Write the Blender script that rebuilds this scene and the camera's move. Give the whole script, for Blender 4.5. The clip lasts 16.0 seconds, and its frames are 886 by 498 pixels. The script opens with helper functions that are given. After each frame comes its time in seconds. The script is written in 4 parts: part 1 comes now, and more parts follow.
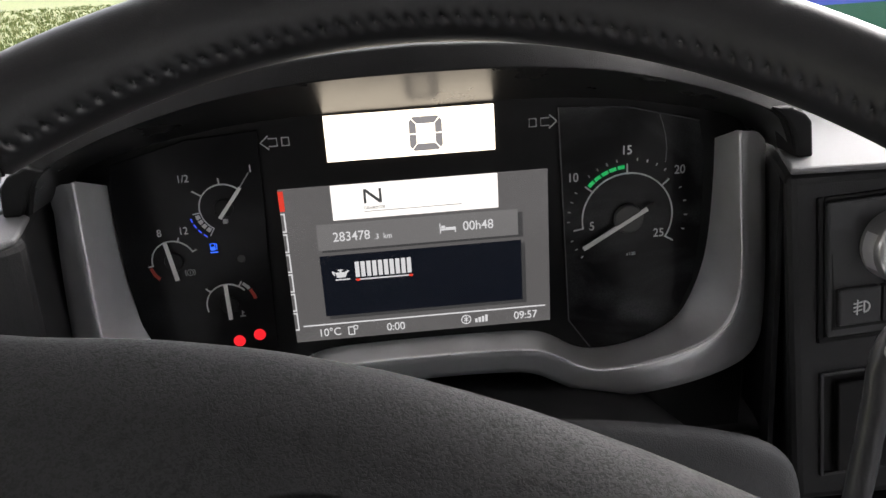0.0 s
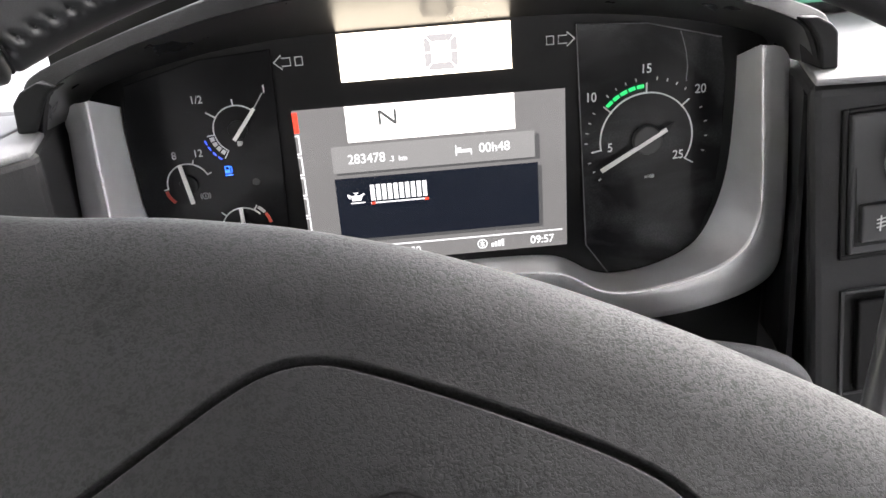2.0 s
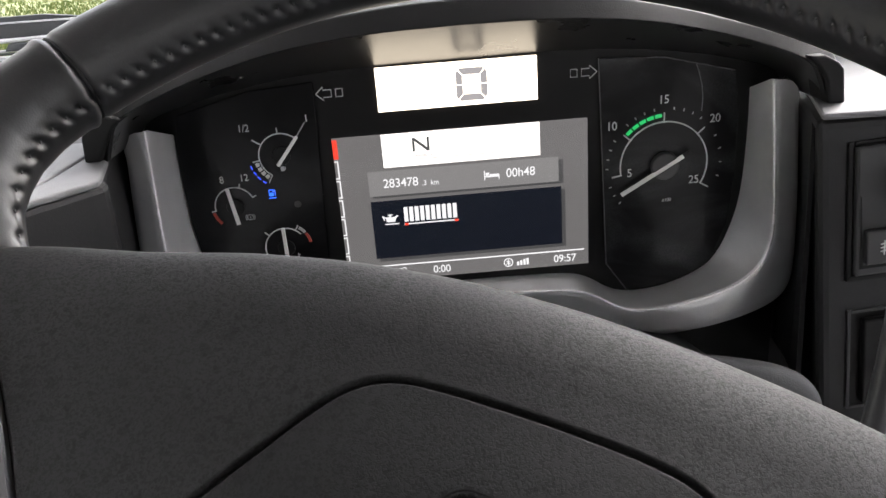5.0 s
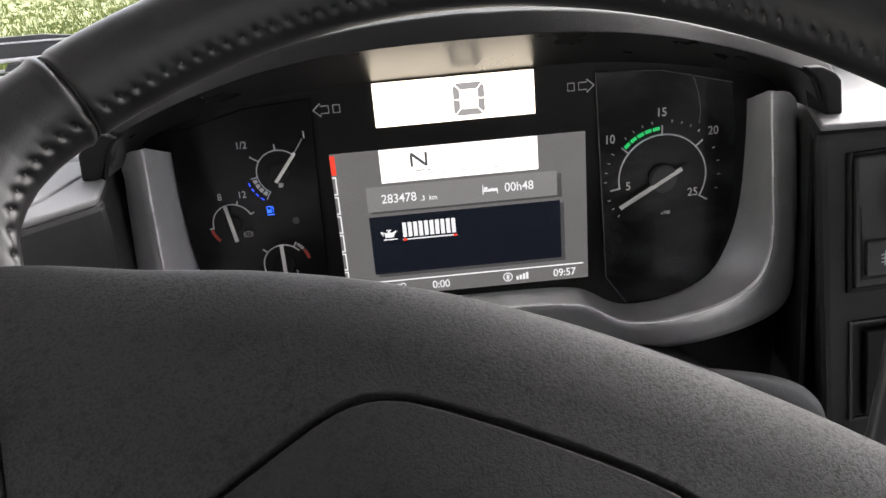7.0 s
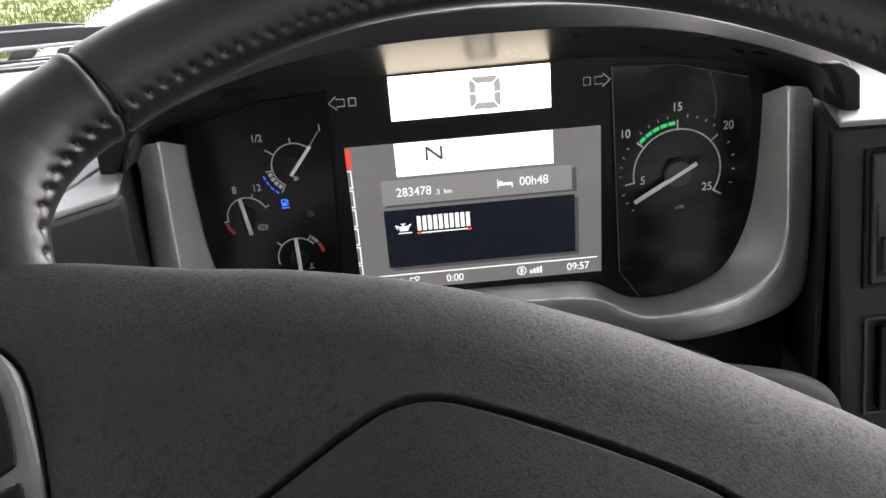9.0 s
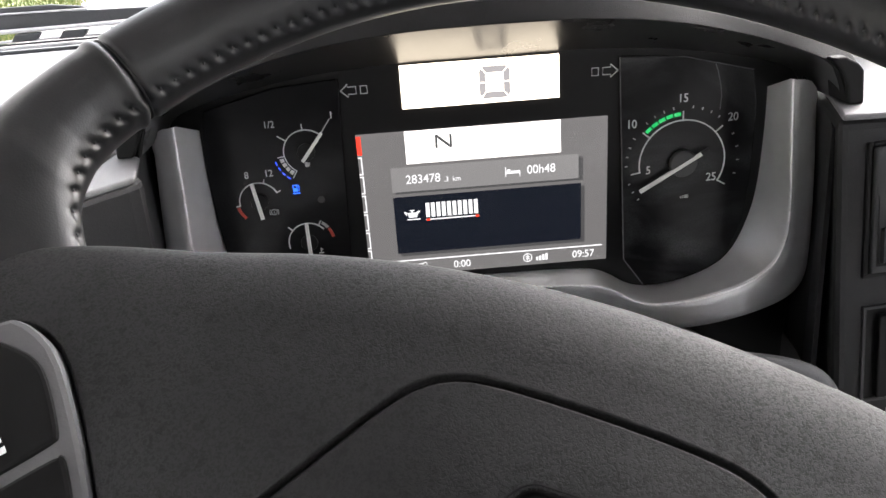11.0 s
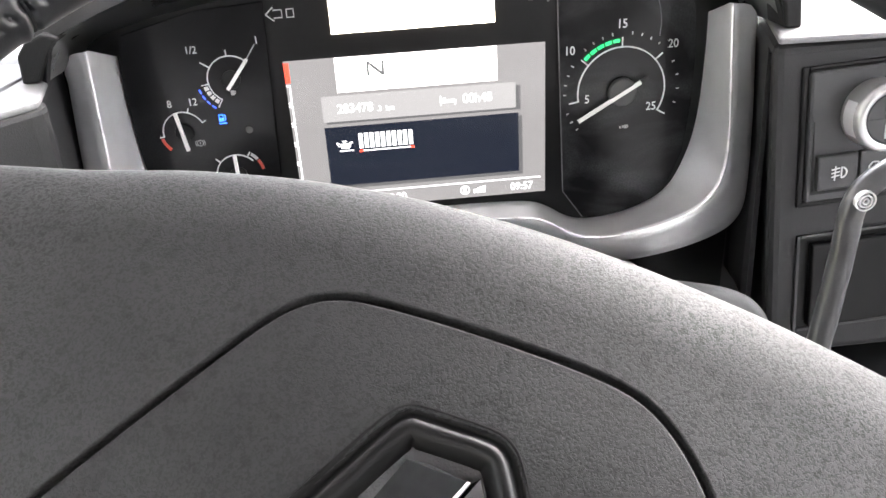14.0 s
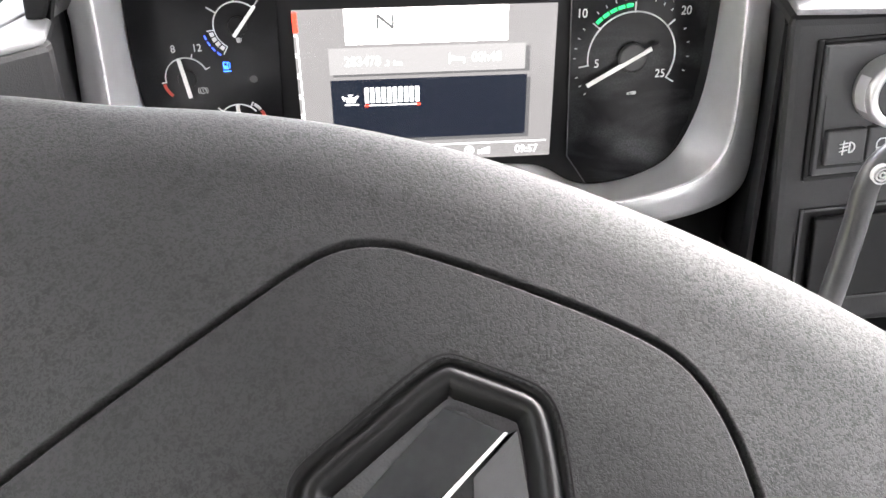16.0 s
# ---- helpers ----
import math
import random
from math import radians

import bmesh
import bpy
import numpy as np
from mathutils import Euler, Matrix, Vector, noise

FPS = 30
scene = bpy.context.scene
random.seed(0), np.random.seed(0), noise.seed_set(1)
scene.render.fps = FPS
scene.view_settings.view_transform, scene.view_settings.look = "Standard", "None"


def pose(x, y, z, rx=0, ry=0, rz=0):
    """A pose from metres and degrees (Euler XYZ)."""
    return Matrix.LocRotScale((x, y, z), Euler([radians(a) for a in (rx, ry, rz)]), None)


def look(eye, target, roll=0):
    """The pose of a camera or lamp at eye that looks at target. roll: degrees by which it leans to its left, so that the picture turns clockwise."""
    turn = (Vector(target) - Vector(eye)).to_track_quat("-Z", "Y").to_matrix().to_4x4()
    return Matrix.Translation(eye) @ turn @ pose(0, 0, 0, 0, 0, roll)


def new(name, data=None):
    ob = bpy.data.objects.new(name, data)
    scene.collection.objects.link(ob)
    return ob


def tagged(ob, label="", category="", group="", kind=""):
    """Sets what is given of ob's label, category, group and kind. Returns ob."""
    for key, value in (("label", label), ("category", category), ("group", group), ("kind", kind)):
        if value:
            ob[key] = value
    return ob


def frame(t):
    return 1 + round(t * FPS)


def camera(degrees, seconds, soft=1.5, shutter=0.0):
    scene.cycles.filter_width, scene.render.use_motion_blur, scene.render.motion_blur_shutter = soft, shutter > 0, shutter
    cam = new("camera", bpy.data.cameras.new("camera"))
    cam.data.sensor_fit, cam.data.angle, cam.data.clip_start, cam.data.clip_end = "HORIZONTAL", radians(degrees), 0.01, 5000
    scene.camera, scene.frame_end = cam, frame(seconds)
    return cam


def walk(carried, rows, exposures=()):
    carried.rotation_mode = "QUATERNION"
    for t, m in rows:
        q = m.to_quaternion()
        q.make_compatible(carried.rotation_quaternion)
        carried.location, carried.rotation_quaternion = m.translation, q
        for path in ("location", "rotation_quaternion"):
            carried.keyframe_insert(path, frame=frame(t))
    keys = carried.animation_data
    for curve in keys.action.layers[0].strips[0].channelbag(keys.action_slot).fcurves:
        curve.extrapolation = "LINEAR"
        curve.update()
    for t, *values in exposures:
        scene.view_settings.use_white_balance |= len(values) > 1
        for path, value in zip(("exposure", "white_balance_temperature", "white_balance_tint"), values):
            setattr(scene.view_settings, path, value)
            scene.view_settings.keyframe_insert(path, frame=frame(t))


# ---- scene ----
cam = camera(57.0, 16.0, soft=1.5)
PATH = [
    (0, (-0.01400, -0.45800, 2.46650), (0.01490, 0.00795, 2.29900), -3.65),
    (0.5, (-0.01660, -0.45662, 2.45766), (0.01513, 0.01266, 2.28806), -3.76),
    (1, (-0.01402, -0.45480, 2.44974), (0.01228, 0.00697, 2.25981), -4.26),
    (1.5, (-0.01625, -0.45916, 2.44801), (0.00008, 0.00282, 2.25747), -4.52),
    (2, (-0.01471, -0.46199, 2.44701), (0.00148, -0.00110, 2.25381), -4.39),
    (2.5, (-0.01687, -0.46176, 2.44868), (-0.00095, 0.00030, 2.25830), -4.41),
    (3, (-0.01528, -0.47364, 2.45515), (-0.00176, -0.01166, 2.26438), -4.72),
    (3.5, (-0.02141, -0.47794, 2.45549), (-0.00926, -0.01666, 2.26294), -4.63),
    (6, (-0.02584, -0.49189, 2.47302), (-0.01787, -0.02604, 2.29158), -4.63),
    (6.5, (-0.02031, -0.48940, 2.47339), (-0.01171, -0.02235, 2.29510), -4.85),
    (7, (-0.02441, -0.48594, 2.46563), (-0.01488, -0.01954, 2.28569), -5.04),
    (7.5, (-0.02526, -0.47952, 2.46567), (-0.01061, -0.01268, 2.28719), -4.90),
    (8, (-0.02161, -0.47986, 2.46802), (-0.00842, -0.01554, 2.28298), -5.08),
    (8.5, (-0.02922, -0.48173, 2.46886), (-0.01692, -0.01773, 2.28299), -4.94),
    (11, (-0.04373, -0.49219, 2.47368), (-0.03047, -0.03180, 2.27908), -4.07),
    (11.5, (-0.04634, -0.49066, 2.46800), (-0.03221, -0.03201, 2.26941), -3.82),
    (12, (-0.04690, -0.48800, 2.46669), (-0.03297, -0.03422, 2.25719), -3.66),
    (12.5, (-0.04676, -0.48291, 2.46614), (-0.03196, -0.03263, 2.24927), -4.02),
    (13, (-0.03659, -0.48552, 2.46892), (-0.01949, -0.03720, 2.24819), -4.20),
    (13.5, (-0.01193, -0.47945, 2.46215), (0.01787, -0.03632, 2.23249), -3.90),
    (14, (-0.02250, -0.48606, 2.46020), (0.00665, -0.04104, 2.23414), -3.51),
    (14.5, (-0.02940, -0.49179, 2.46246), (0.00116, -0.04679, 2.23654), -2.63),
    (15, (-0.04546, -0.47807, 2.45630), (-0.00776, -0.03959, 2.21899), -0.88),
    (15.5, (-0.03735, -0.48207, 2.45499), (0.00330, -0.04463, 2.21625), -0.58),
    (16, (-0.03696, -0.48416, 2.45601), (0.00387, -0.05011, 2.21120), -0.47),
]

EXPOSURE = [(0, 2.4, 6500, 12.5), (0.5, 2.45, 6500, 12.5), (1, 3.55, 6500, 12.5), (2, 3.85, 6500, 12.5), (2.5, 3.75, 6500, 12.5), (3.5, 3.55, 6500, 12.5), (6, 2.63, 6500, 12.5), (6.5, 2.56, 6500, 12.5), (7, 2.9, 6500, 12.5), (8, 3.2, 6500, 12.5), (8.5, 3.15, 6500, 12.5), (11, 3.3, 6500, 12.5), (12, 3.45, 6500, 12.5), (12.5, 4.15, 6500, 12.5), (13.5, 4.55, 6500, 12.5), (16, 4.77, 6500, 12.5)]
walk(cam, [(t, look(eye, target, roll)) for t, eye, target, roll in PATH], EXPOSURE)

# ---- daylight: a bright overcast sky through the cab's glass ----
world = bpy.data.worlds.new("sky")
scene.world = world
world.use_nodes = True
wn = world.node_tree.nodes
sky = wn.new("ShaderNodeTexSky")
sky.sky_type, sky.sun_disc = "NISHITA", False
sky.sun_elevation, sky.sun_rotation = radians(36), radians(53)
sky.dust_density = 4.0
wn["Background"].inputs["Strength"].default_value = 0.15
veil = wn.new("ShaderNodeHueSaturation")
veil.inputs["Saturation"].default_value = 0.25
world.node_tree.links.new(sky.outputs[0], veil.inputs["Color"])
world.node_tree.links.new(veil.outputs[0], wn["Background"].inputs["Color"])
sun = new("sun", bpy.data.lights.new("sun", "SUN"))
sun.data.energy, sun.data.angle, sun.data.color = 0.85, radians(60), (0.98, 0.985, 1.0)
sun.matrix_world = look((6.4, 4.8, 8.2), (0, 0, 2.3))


# ---- materials ----
def node_mat(name, base, rough=0.5, metal=0.0, vary=0.12, vscale=30.0, bump=0.0, bscale=900.0, fine=0.0, coat=0.0, specular=0.5, kind="noise", rvar=0.06):
    """Procedural surface: base colour varied at two scales, roughness, and a grain in relief."""
    m = bpy.data.materials.new(name)
    m.use_nodes = True
    n, l = m.node_tree.nodes, m.node_tree.links
    b = n["Principled BSDF"]
    b.inputs["Metallic"].default_value = metal
    b.inputs["Coat Weight"].default_value = coat
    b.inputs["Coat Roughness"].default_value = 0.12
    b.inputs["Specular IOR Level"].default_value = specular
    tc = n.new("ShaderNodeTexCoord")
    big = n.new("ShaderNodeTexNoise")
    big.inputs["Scale"].default_value, big.inputs["Detail"].default_value = vscale, 5.0
    l.new(tc.outputs["Object"], big.inputs["Vector"])
    small = n.new("ShaderNodeTexNoise")
    small.inputs["Scale"].default_value, small.inputs["Detail"].default_value = bscale * 0.45, 3.0
    l.new(tc.outputs["Object"], small.inputs["Vector"])
    mix = n.new("ShaderNodeMath")
    mix.operation = "MULTIPLY_ADD"
    l.new(small.outputs["Fac"], mix.inputs[0])
    mix.inputs[1].default_value = 0.6 + fine
    l.new(big.outputs["Fac"], mix.inputs[2])
    ramp = n.new("ShaderNodeValToRGB")
    lo = [c * (1 - vary) for c in base]
    hi = [min(1.0, c * (1 + vary)) for c in base]
    ramp.color_ramp.elements[0].position, ramp.color_ramp.elements[1].position = 0.5, 1.1
    ramp.color_ramp.elements[1].position = 1.0
    ramp.color_ramp.elements[0].color, ramp.color_ramp.elements[1].color = (*lo, 1), (*hi, 1)
    l.new(mix.outputs[0], ramp.inputs["Fac"])
    l.new(ramp.outputs["Color"], b.inputs["Base Color"])
    rr = n.new("ShaderNodeMapRange")
    rr.inputs["To Min"].default_value, rr.inputs["To Max"].default_value = max(0.02, rough - rvar), min(1.0, rough + rvar)
    l.new(big.outputs["Fac"], rr.inputs["Value"])
    l.new(rr.outputs[0], b.inputs["Roughness"])
    if bump:
        g = n.new("ShaderNodeTexVoronoi" if kind == "cells" else "ShaderNodeTexNoise")
        g.inputs["Scale"].default_value = bscale
        l.new(tc.outputs["Object"], g.inputs["Vector"])
        bp = n.new("ShaderNodeBump")
        bp.inputs["Strength"].default_value, bp.inputs["Distance"].default_value = bump, 0.0004
        l.new(g.outputs[0], bp.inputs["Height"])
        l.new(bp.outputs["Normal"], b.inputs["Normal"])
    return m


def grain_mat(name, base, rough=0.66):
    """Moulded leather grain: irregular pebbles with dark cracks, worn and soiled in small blotches."""
    m = bpy.data.materials.new(name)
    m.use_nodes = True
    n, l = m.node_tree.nodes, m.node_tree.links
    b = n["Principled BSDF"]
    b.inputs["Specular IOR Level"].default_value = 0.28
    tc = n.new("ShaderNodeTexCoord")

    def noise(scale, detail, source):
        t = n.new("ShaderNodeTexNoise")
        t.inputs["Scale"].default_value, t.inputs["Detail"].default_value = scale, detail
        l.new(source, t.inputs["Vector"])
        return t

    warp = noise(420.0, 2.0, tc.outputs["Object"])
    shift = n.new("ShaderNodeVectorMath")
    shift.operation = "MULTIPLY_ADD"
    l.new(warp.outputs["Color"], shift.inputs[0])
    shift.inputs[1].default_value = (0.0006, 0.0006, 0.0006)
    l.new(tc.outputs["Object"], shift.inputs[2])
    cell = noise(1150.0, 2.0, shift.outputs[0])
    cell.inputs["Distortion"].default_value = 0.9
    pebble = n.new("ShaderNodeMapRange")
    pebble.inputs["From Min"].default_value, pebble.inputs["From Max"].default_value = 0.38, 0.56
    l.new(cell.outputs["Fac"], pebble.inputs["Value"])
    blot = noise(300.0, 3.0, tc.outputs["Object"])
    spot = n.new("ShaderNodeMapRange")
    spot.inputs["From Min"].default_value, spot.inputs["From Max"].default_value = 0.35, 0.42
    spot.inputs["To Min"].default_value = 0.34
    l.new(blot.outputs["Fac"], spot.inputs["Value"])
    wide = noise(38.0, 5.0, tc.outputs["Object"])
    wear = n.new("ShaderNodeMapRange")
    wear.inputs["From Min"].default_value, wear.inputs["From Max"].default_value = 0.3, 0.7
    wear.inputs["To Min"].default_value, wear.inputs["To Max"].default_value = 0.82, 1.18
    l.new(wide.outputs["Fac"], wear.inputs["Value"])
    crack = n.new("ShaderNodeMapRange")
    crack.inputs["To Min"].default_value, crack.inputs["To Max"].default_value = 0.54, 1.12
    l.new(pebble.outputs[0], crack.inputs["Value"])
    a = n.new("ShaderNodeMath")
    a.operation = "MULTIPLY"
    l.new(spot.outputs[0], a.inputs[0])
    l.new(wear.outputs[0], a.inputs[1])
    c = n.new("ShaderNodeMath")
    c.operation = "MULTIPLY"
    l.new(a.outputs[0], c.inputs[0])
    l.new(crack.outputs[0], c.inputs[1])
    tint = n.new("ShaderNodeVectorMath")
    tint.operation = "SCALE"
    tint.inputs[0].default_value = base
    l.new(c.outputs[0], tint.inputs["Scale"])
    l.new(tint.outputs[0], b.inputs["Base Color"])
    rr = n.new("ShaderNodeMapRange")
    rr.inputs["To Min"].default_value, rr.inputs["To Max"].default_value = rough + 0.1, rough - 0.04
    l.new(pebble.outputs[0], rr.inputs["Value"])
    l.new(rr.outputs[0], b.inputs["Roughness"])
    bp = n.new("ShaderNodeBump")
    bp.inputs["Strength"].default_value, bp.inputs["Distance"].default_value = 0.21, 0.0003
    l.new(pebble.outputs[0], bp.inputs["Height"])
    l.new(bp.outputs["Normal"], b.inputs["Normal"])
    return m


def gauge_mat(name, base, dust_glare, rough=0.2):
    """Black gauge face with pale wisps in its colour, for dusty smears and for lens reflections."""
    m = node_mat(name, base, rough, coat=0.06, vary=0.1, vscale=40, specular=0.12, rvar=0.015)
    n, l = m.node_tree.nodes, m.node_tree.links
    b = n["Principled BSDF"]
    plain = b.inputs["Base Color"].links[0].from_socket
    tc = n.new("ShaderNodeTexCoord")
    squash = n.new("ShaderNodeMapping")
    squash.inputs["Scale"].default_value = (13.0, 1.0, 24.0)
    squash.inputs["Rotation"].default_value = (0.0, 0.5, 0.0)
    l.new(tc.outputs["Object"], squash.inputs["Vector"])
    wisp = n.new("ShaderNodeTexNoise")
    wisp.inputs["Scale"].default_value, wisp.inputs["Detail"].default_value, wisp.inputs["Distortion"].default_value = 1.0, 4.0, 0.7
    l.new(squash.outputs[0], wisp.inputs["Vector"])
    grit = n.new("ShaderNodeTexNoise")
    grit.inputs["Scale"].default_value, grit.inputs["Detail"].default_value = 900.0, 2.0
    l.new(tc.outputs["Object"], grit.inputs["Vector"])
    film = n.new("ShaderNodeMapRange")
    film.inputs["From Min"].default_value, film.inputs["From Max"].default_value, film.inputs["To Max"].default_value = 0.46, 0.80, dust_glare
    l.new(wisp.outputs["Fac"], film.inputs["Value"])
    amount = n.new("ShaderNodeMath")
    amount.operation = "MULTIPLY"
    l.new(film.outputs[0], amount.inputs[0])
    l.new(grit.outputs["Fac"], amount.inputs[1])
    mix = n.new("ShaderNodeMix")
    mix.data_type = "RGBA"
    l.new(amount.outputs[0], mix.inputs[0])
    l.new(plain, mix.inputs[6])
    mix.inputs[7].default_value = (0.30, 0.31, 0.32, 1)
    l.new(mix.outputs[2], b.inputs["Base Color"])
    return m


def tuft_mat(name):
    """Grass blades, each clump a little greener or more straw-coloured."""
    m = bpy.data.materials.new(name)
    m.use_nodes = True
    n, l = m.node_tree.nodes, m.node_tree.links
    b = n["Principled BSDF"]
    b.inputs["Roughness"].default_value = 0.7
    b.inputs["Specular IOR Level"].default_value = 0.2
    geo = n.new("ShaderNodeNewGeometry")
    ramp = n.new("ShaderNodeValToRGB")
    ramp.color_ramp.elements[0].color, ramp.color_ramp.elements[1].color = (0.055, 0.085, 0.020, 1), (0.23, 0.22, 0.10, 1)
    middle = ramp.color_ramp.elements.new(0.6)
    middle.color = (0.105, 0.130, 0.034, 1)
    l.new(geo.outputs["Random Per Island"], ramp.inputs["Fac"])
    l.new(ramp.outputs["Color"], b.inputs["Base Color"])
    return m


LCD = 0.135


def glow_mat(name, colour, strength=1.0):
    """A lit display area."""
    m = bpy.data.materials.new(name)
    m.use_nodes = True
    b = m.node_tree.nodes["Principled BSDF"]
    b.inputs["Base Color"].default_value = (0.01, 0.01, 0.01, 1)
    b.inputs["Roughness"].default_value = 0.25
    b.inputs["Emission Color"].default_value = (*colour, 1)
    b.inputs["Emission Strength"].default_value = strength * LCD
    return m


PAD = grain_mat("grained_grey_plastic", (0.0092, 0.0092, 0.0097))
UNDER = node_mat("smooth_black_underside", (0.016, 0.016, 0.016), 0.29, vary=0.15, vscale=40, bump=0.08, bscale=1500)
PODGREY = node_mat("pale_grey_pod_plastic", (0.066, 0.066, 0.068), 0.5, vary=0.08, bump=0.15, bscale=1500)
PAD_IN = grain_mat("grained_hub_plastic", (0.0083, 0.0083, 0.0087))
LEATHER = node_mat("black_leather", (0.0058, 0.0059, 0.0064), 0.43, specular=0.42, vary=0.25, vscale=60, bump=0.09, bscale=1500, kind="cells")
LEATHER.node_tree.nodes["Principled BSDF"].inputs["Sheen Weight"].default_value = 0.038
LEATHER.node_tree.nodes["Principled BSDF"].inputs["Sheen Roughness"].default_value = 0.35
THREAD = node_mat("black_thread", (0.028, 0.028, 0.029), 0.5, vary=0.3, bump=0.3, bscale=3000)
HOOD = node_mat("black_dash_plastic", (0.0085, 0.0085, 0.0088), 0.72, specular=0.18, vary=0.15, vscale=40, bump=0.35, bscale=1800, kind="cells")
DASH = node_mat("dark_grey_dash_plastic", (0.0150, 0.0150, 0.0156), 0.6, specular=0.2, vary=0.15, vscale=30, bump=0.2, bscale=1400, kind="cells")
# paler grey for upward faces, with the daylight on them put into the colour
DASHTOP = node_mat("daylit_dash_top", (0.118, 0.118, 0.121), 0.65, vary=0.12, vscale=20, bump=0.4, bscale=1400, kind="cells")
DARK = node_mat("dark_lower_dash", (0.020, 0.020, 0.021), 0.7, vary=0.2, vscale=25, bump=0.3, bscale=1400, kind="cells")
SILVER = node_mat("satin_silver_paint", (0.80, 0.80, 0.81), 0.42, metal=0.7, vary=0.05, vscale=60, bump=0.04, bscale=3000)
FACE = gauge_mat("black_gauge_face", (0.0065, 0.0065, 0.007), 0.07)
# stronger wisps here also stand in for reflections on the lens
LENS = gauge_mat("dust_reflection_face", (0.0065, 0.0065, 0.007), 0.32)
SURROUND = node_mat("black_cluster_surround", (0.0082, 0.0082, 0.0086), 0.34, vary=0.12, vscale=40, specular=0.14, rvar=0.02)
GLOSS = node_mat("gloss_black_plastic", (0.007, 0.007, 0.007), 0.16, vary=0.2)
SATIN = node_mat("satin_black_rubber", (0.0045, 0.0045, 0.0045), 0.40, vary=0.15, specular=0.11)
STALK = node_mat("worn_grey_stalk_plastic", (0.034, 0.034, 0.035), 0.32, vary=0.2, vscale=60, bump=0.1, bscale=1800)
CAP = node_mat("grey_needle_cap", (0.035, 0.035, 0.036), 0.45, vary=0.12)
COWL = node_mat("grey_cowl_plastic", (0.030, 0.030, 0.031), 0.6, vary=0.25, vscale=60, bump=0.35, bscale=1400, kind="cells")
# badge chrome in three tones, each imitating what the metal reflects
SHADECHROME = node_mat("chrome_dark_reflection", (0.036, 0.038, 0.039), 0.2, metal=1.0, vary=0.25, vscale=120)
GLINT = node_mat("chrome_glint", (0.85, 0.83, 0.80), 0.3, metal=1.0, vary=0.05)
# near white, imitates the highlight on the bezel's crest
CREST = node_mat("bezel_highlight", (0.95, 0.95, 0.96), 0.28, metal=0.15, vary=0.03)
CHROME = node_mat("chrome_grey_reflection", (0.085, 0.088, 0.09), 0.2, metal=1.0, vary=0.08)
KNOB = node_mat("satin_knob_metal", (0.36, 0.36, 0.36), 0.3, metal=0.8, vary=0.06)
SWITCH = node_mat("switch_grey_plastic", (0.024, 0.0245, 0.0255), 0.45, specular=0.3, vary=0.1, bump=0.1, bscale=1800)
MARK = node_mat("white_print", (0.62, 0.62, 0.62), 0.6, vary=0.06)
EDGE = node_mat("grey_panel_line", (0.10, 0.10, 0.105), 0.35, vary=0.1)
MARK_DIM = node_mat("grey_print", (0.40, 0.40, 0.40), 0.6, vary=0.06)
NEEDLE = node_mat("white_needle", (0.72, 0.72, 0.70), 0.5, vary=0.05)
REDMARK = node_mat("red_print", (0.45, 0.05, 0.03), 0.5, vary=0.1)
# unseen cab surfaces, toned for how much light they bounce
ROOFBOUNCE = node_mat("unseen_cab_roof", (0.52, 0.52, 0.52), 0.9, vary=0.15, vscale=12, bump=0.3, bscale=800)
CABWALL = node_mat("unseen_cab_wall", (0.42, 0.42, 0.425), 0.8, vary=0.15, vscale=8, bump=0.3, bscale=800)
LID = node_mat("black_lid_plastic", (0.0024, 0.0024, 0.0025), 0.42, specular=0.15, vary=0.15)
BLACK = node_mat("black_trim", (0.006, 0.006, 0.0063), 0.6, specular=0.2, vary=0.15)
RUBBER = node_mat("wiper_rubber", (0.02, 0.022, 0.025), 0.6, vary=0.3, vscale=20)
WIPERMETAL = node_mat("wiper_metal", (0.36, 0.36, 0.37), 0.45, metal=0.4, vary=0.3, vscale=30)
GRASS = node_mat("meadow_grass", (0.098, 0.110, 0.033), 0.9, vary=0.9, vscale=3.5, bscale=30.0, fine=0.0)
GRAVEL = node_mat("pale_gravel", (0.42, 0.38, 0.36), 0.95, vary=0.3, vscale=0.6, bscale=20.0)
TUFT = tuft_mat("grass_blades")
LCDWHITE = glow_mat("lit_lcd_white", (1.0, 0.96, 0.90), 1.8)
LCDSPEED = glow_mat("lit_speed_lcd", (1.0, 0.87, 0.67), 4.2)
LCDGREY = glow_mat("lit_lcd_grey", (0.155, 0.15, 0.147), 1.0)
LCDBAND = glow_mat("lit_lcd_band", (0.235, 0.23, 0.225), 1.0)
LCDNAVY = glow_mat("lit_lcd_navy", (0.006, 0.008, 0.014), 1.0)
LCDSHADE = glow_mat("lit_lcd_shade", (0.07, 0.07, 0.07), 1.0)
LCDTEXT = glow_mat("lit_lcd_text", (1, 1, 1), 0.95)
LCDRED = glow_mat("lit_lcd_red", (1.0, 0.06, 0.03), 1.0)
LCDDARK = glow_mat("lcd_dark_segment", (0.10, 0.10, 0.10), 1.0)
# dark segments lifted to grey, with the display's bloom put into the colour
LCDDIGIT = glow_mat("lcd_bloomed_digit", (0.42, 0.40, 0.40), 1.0)
BLUE = glow_mat("lit_blue", (0.03, 0.09, 1.0), 1.0)
BLUEPALE = glow_mat("lit_blue_icon", (0.02, 0.14, 1.0), 1.6)
GREEN = glow_mat("lit_green", (0.0, 0.55, 0.12), 0.75)
REDLAMP = glow_mat("lit_red_lamp", (1.0, 0.02, 0.03), 1.3)
SCREEN_A = glow_mat("screen_blue", (0.12, 0.20, 0.85), 0.9)
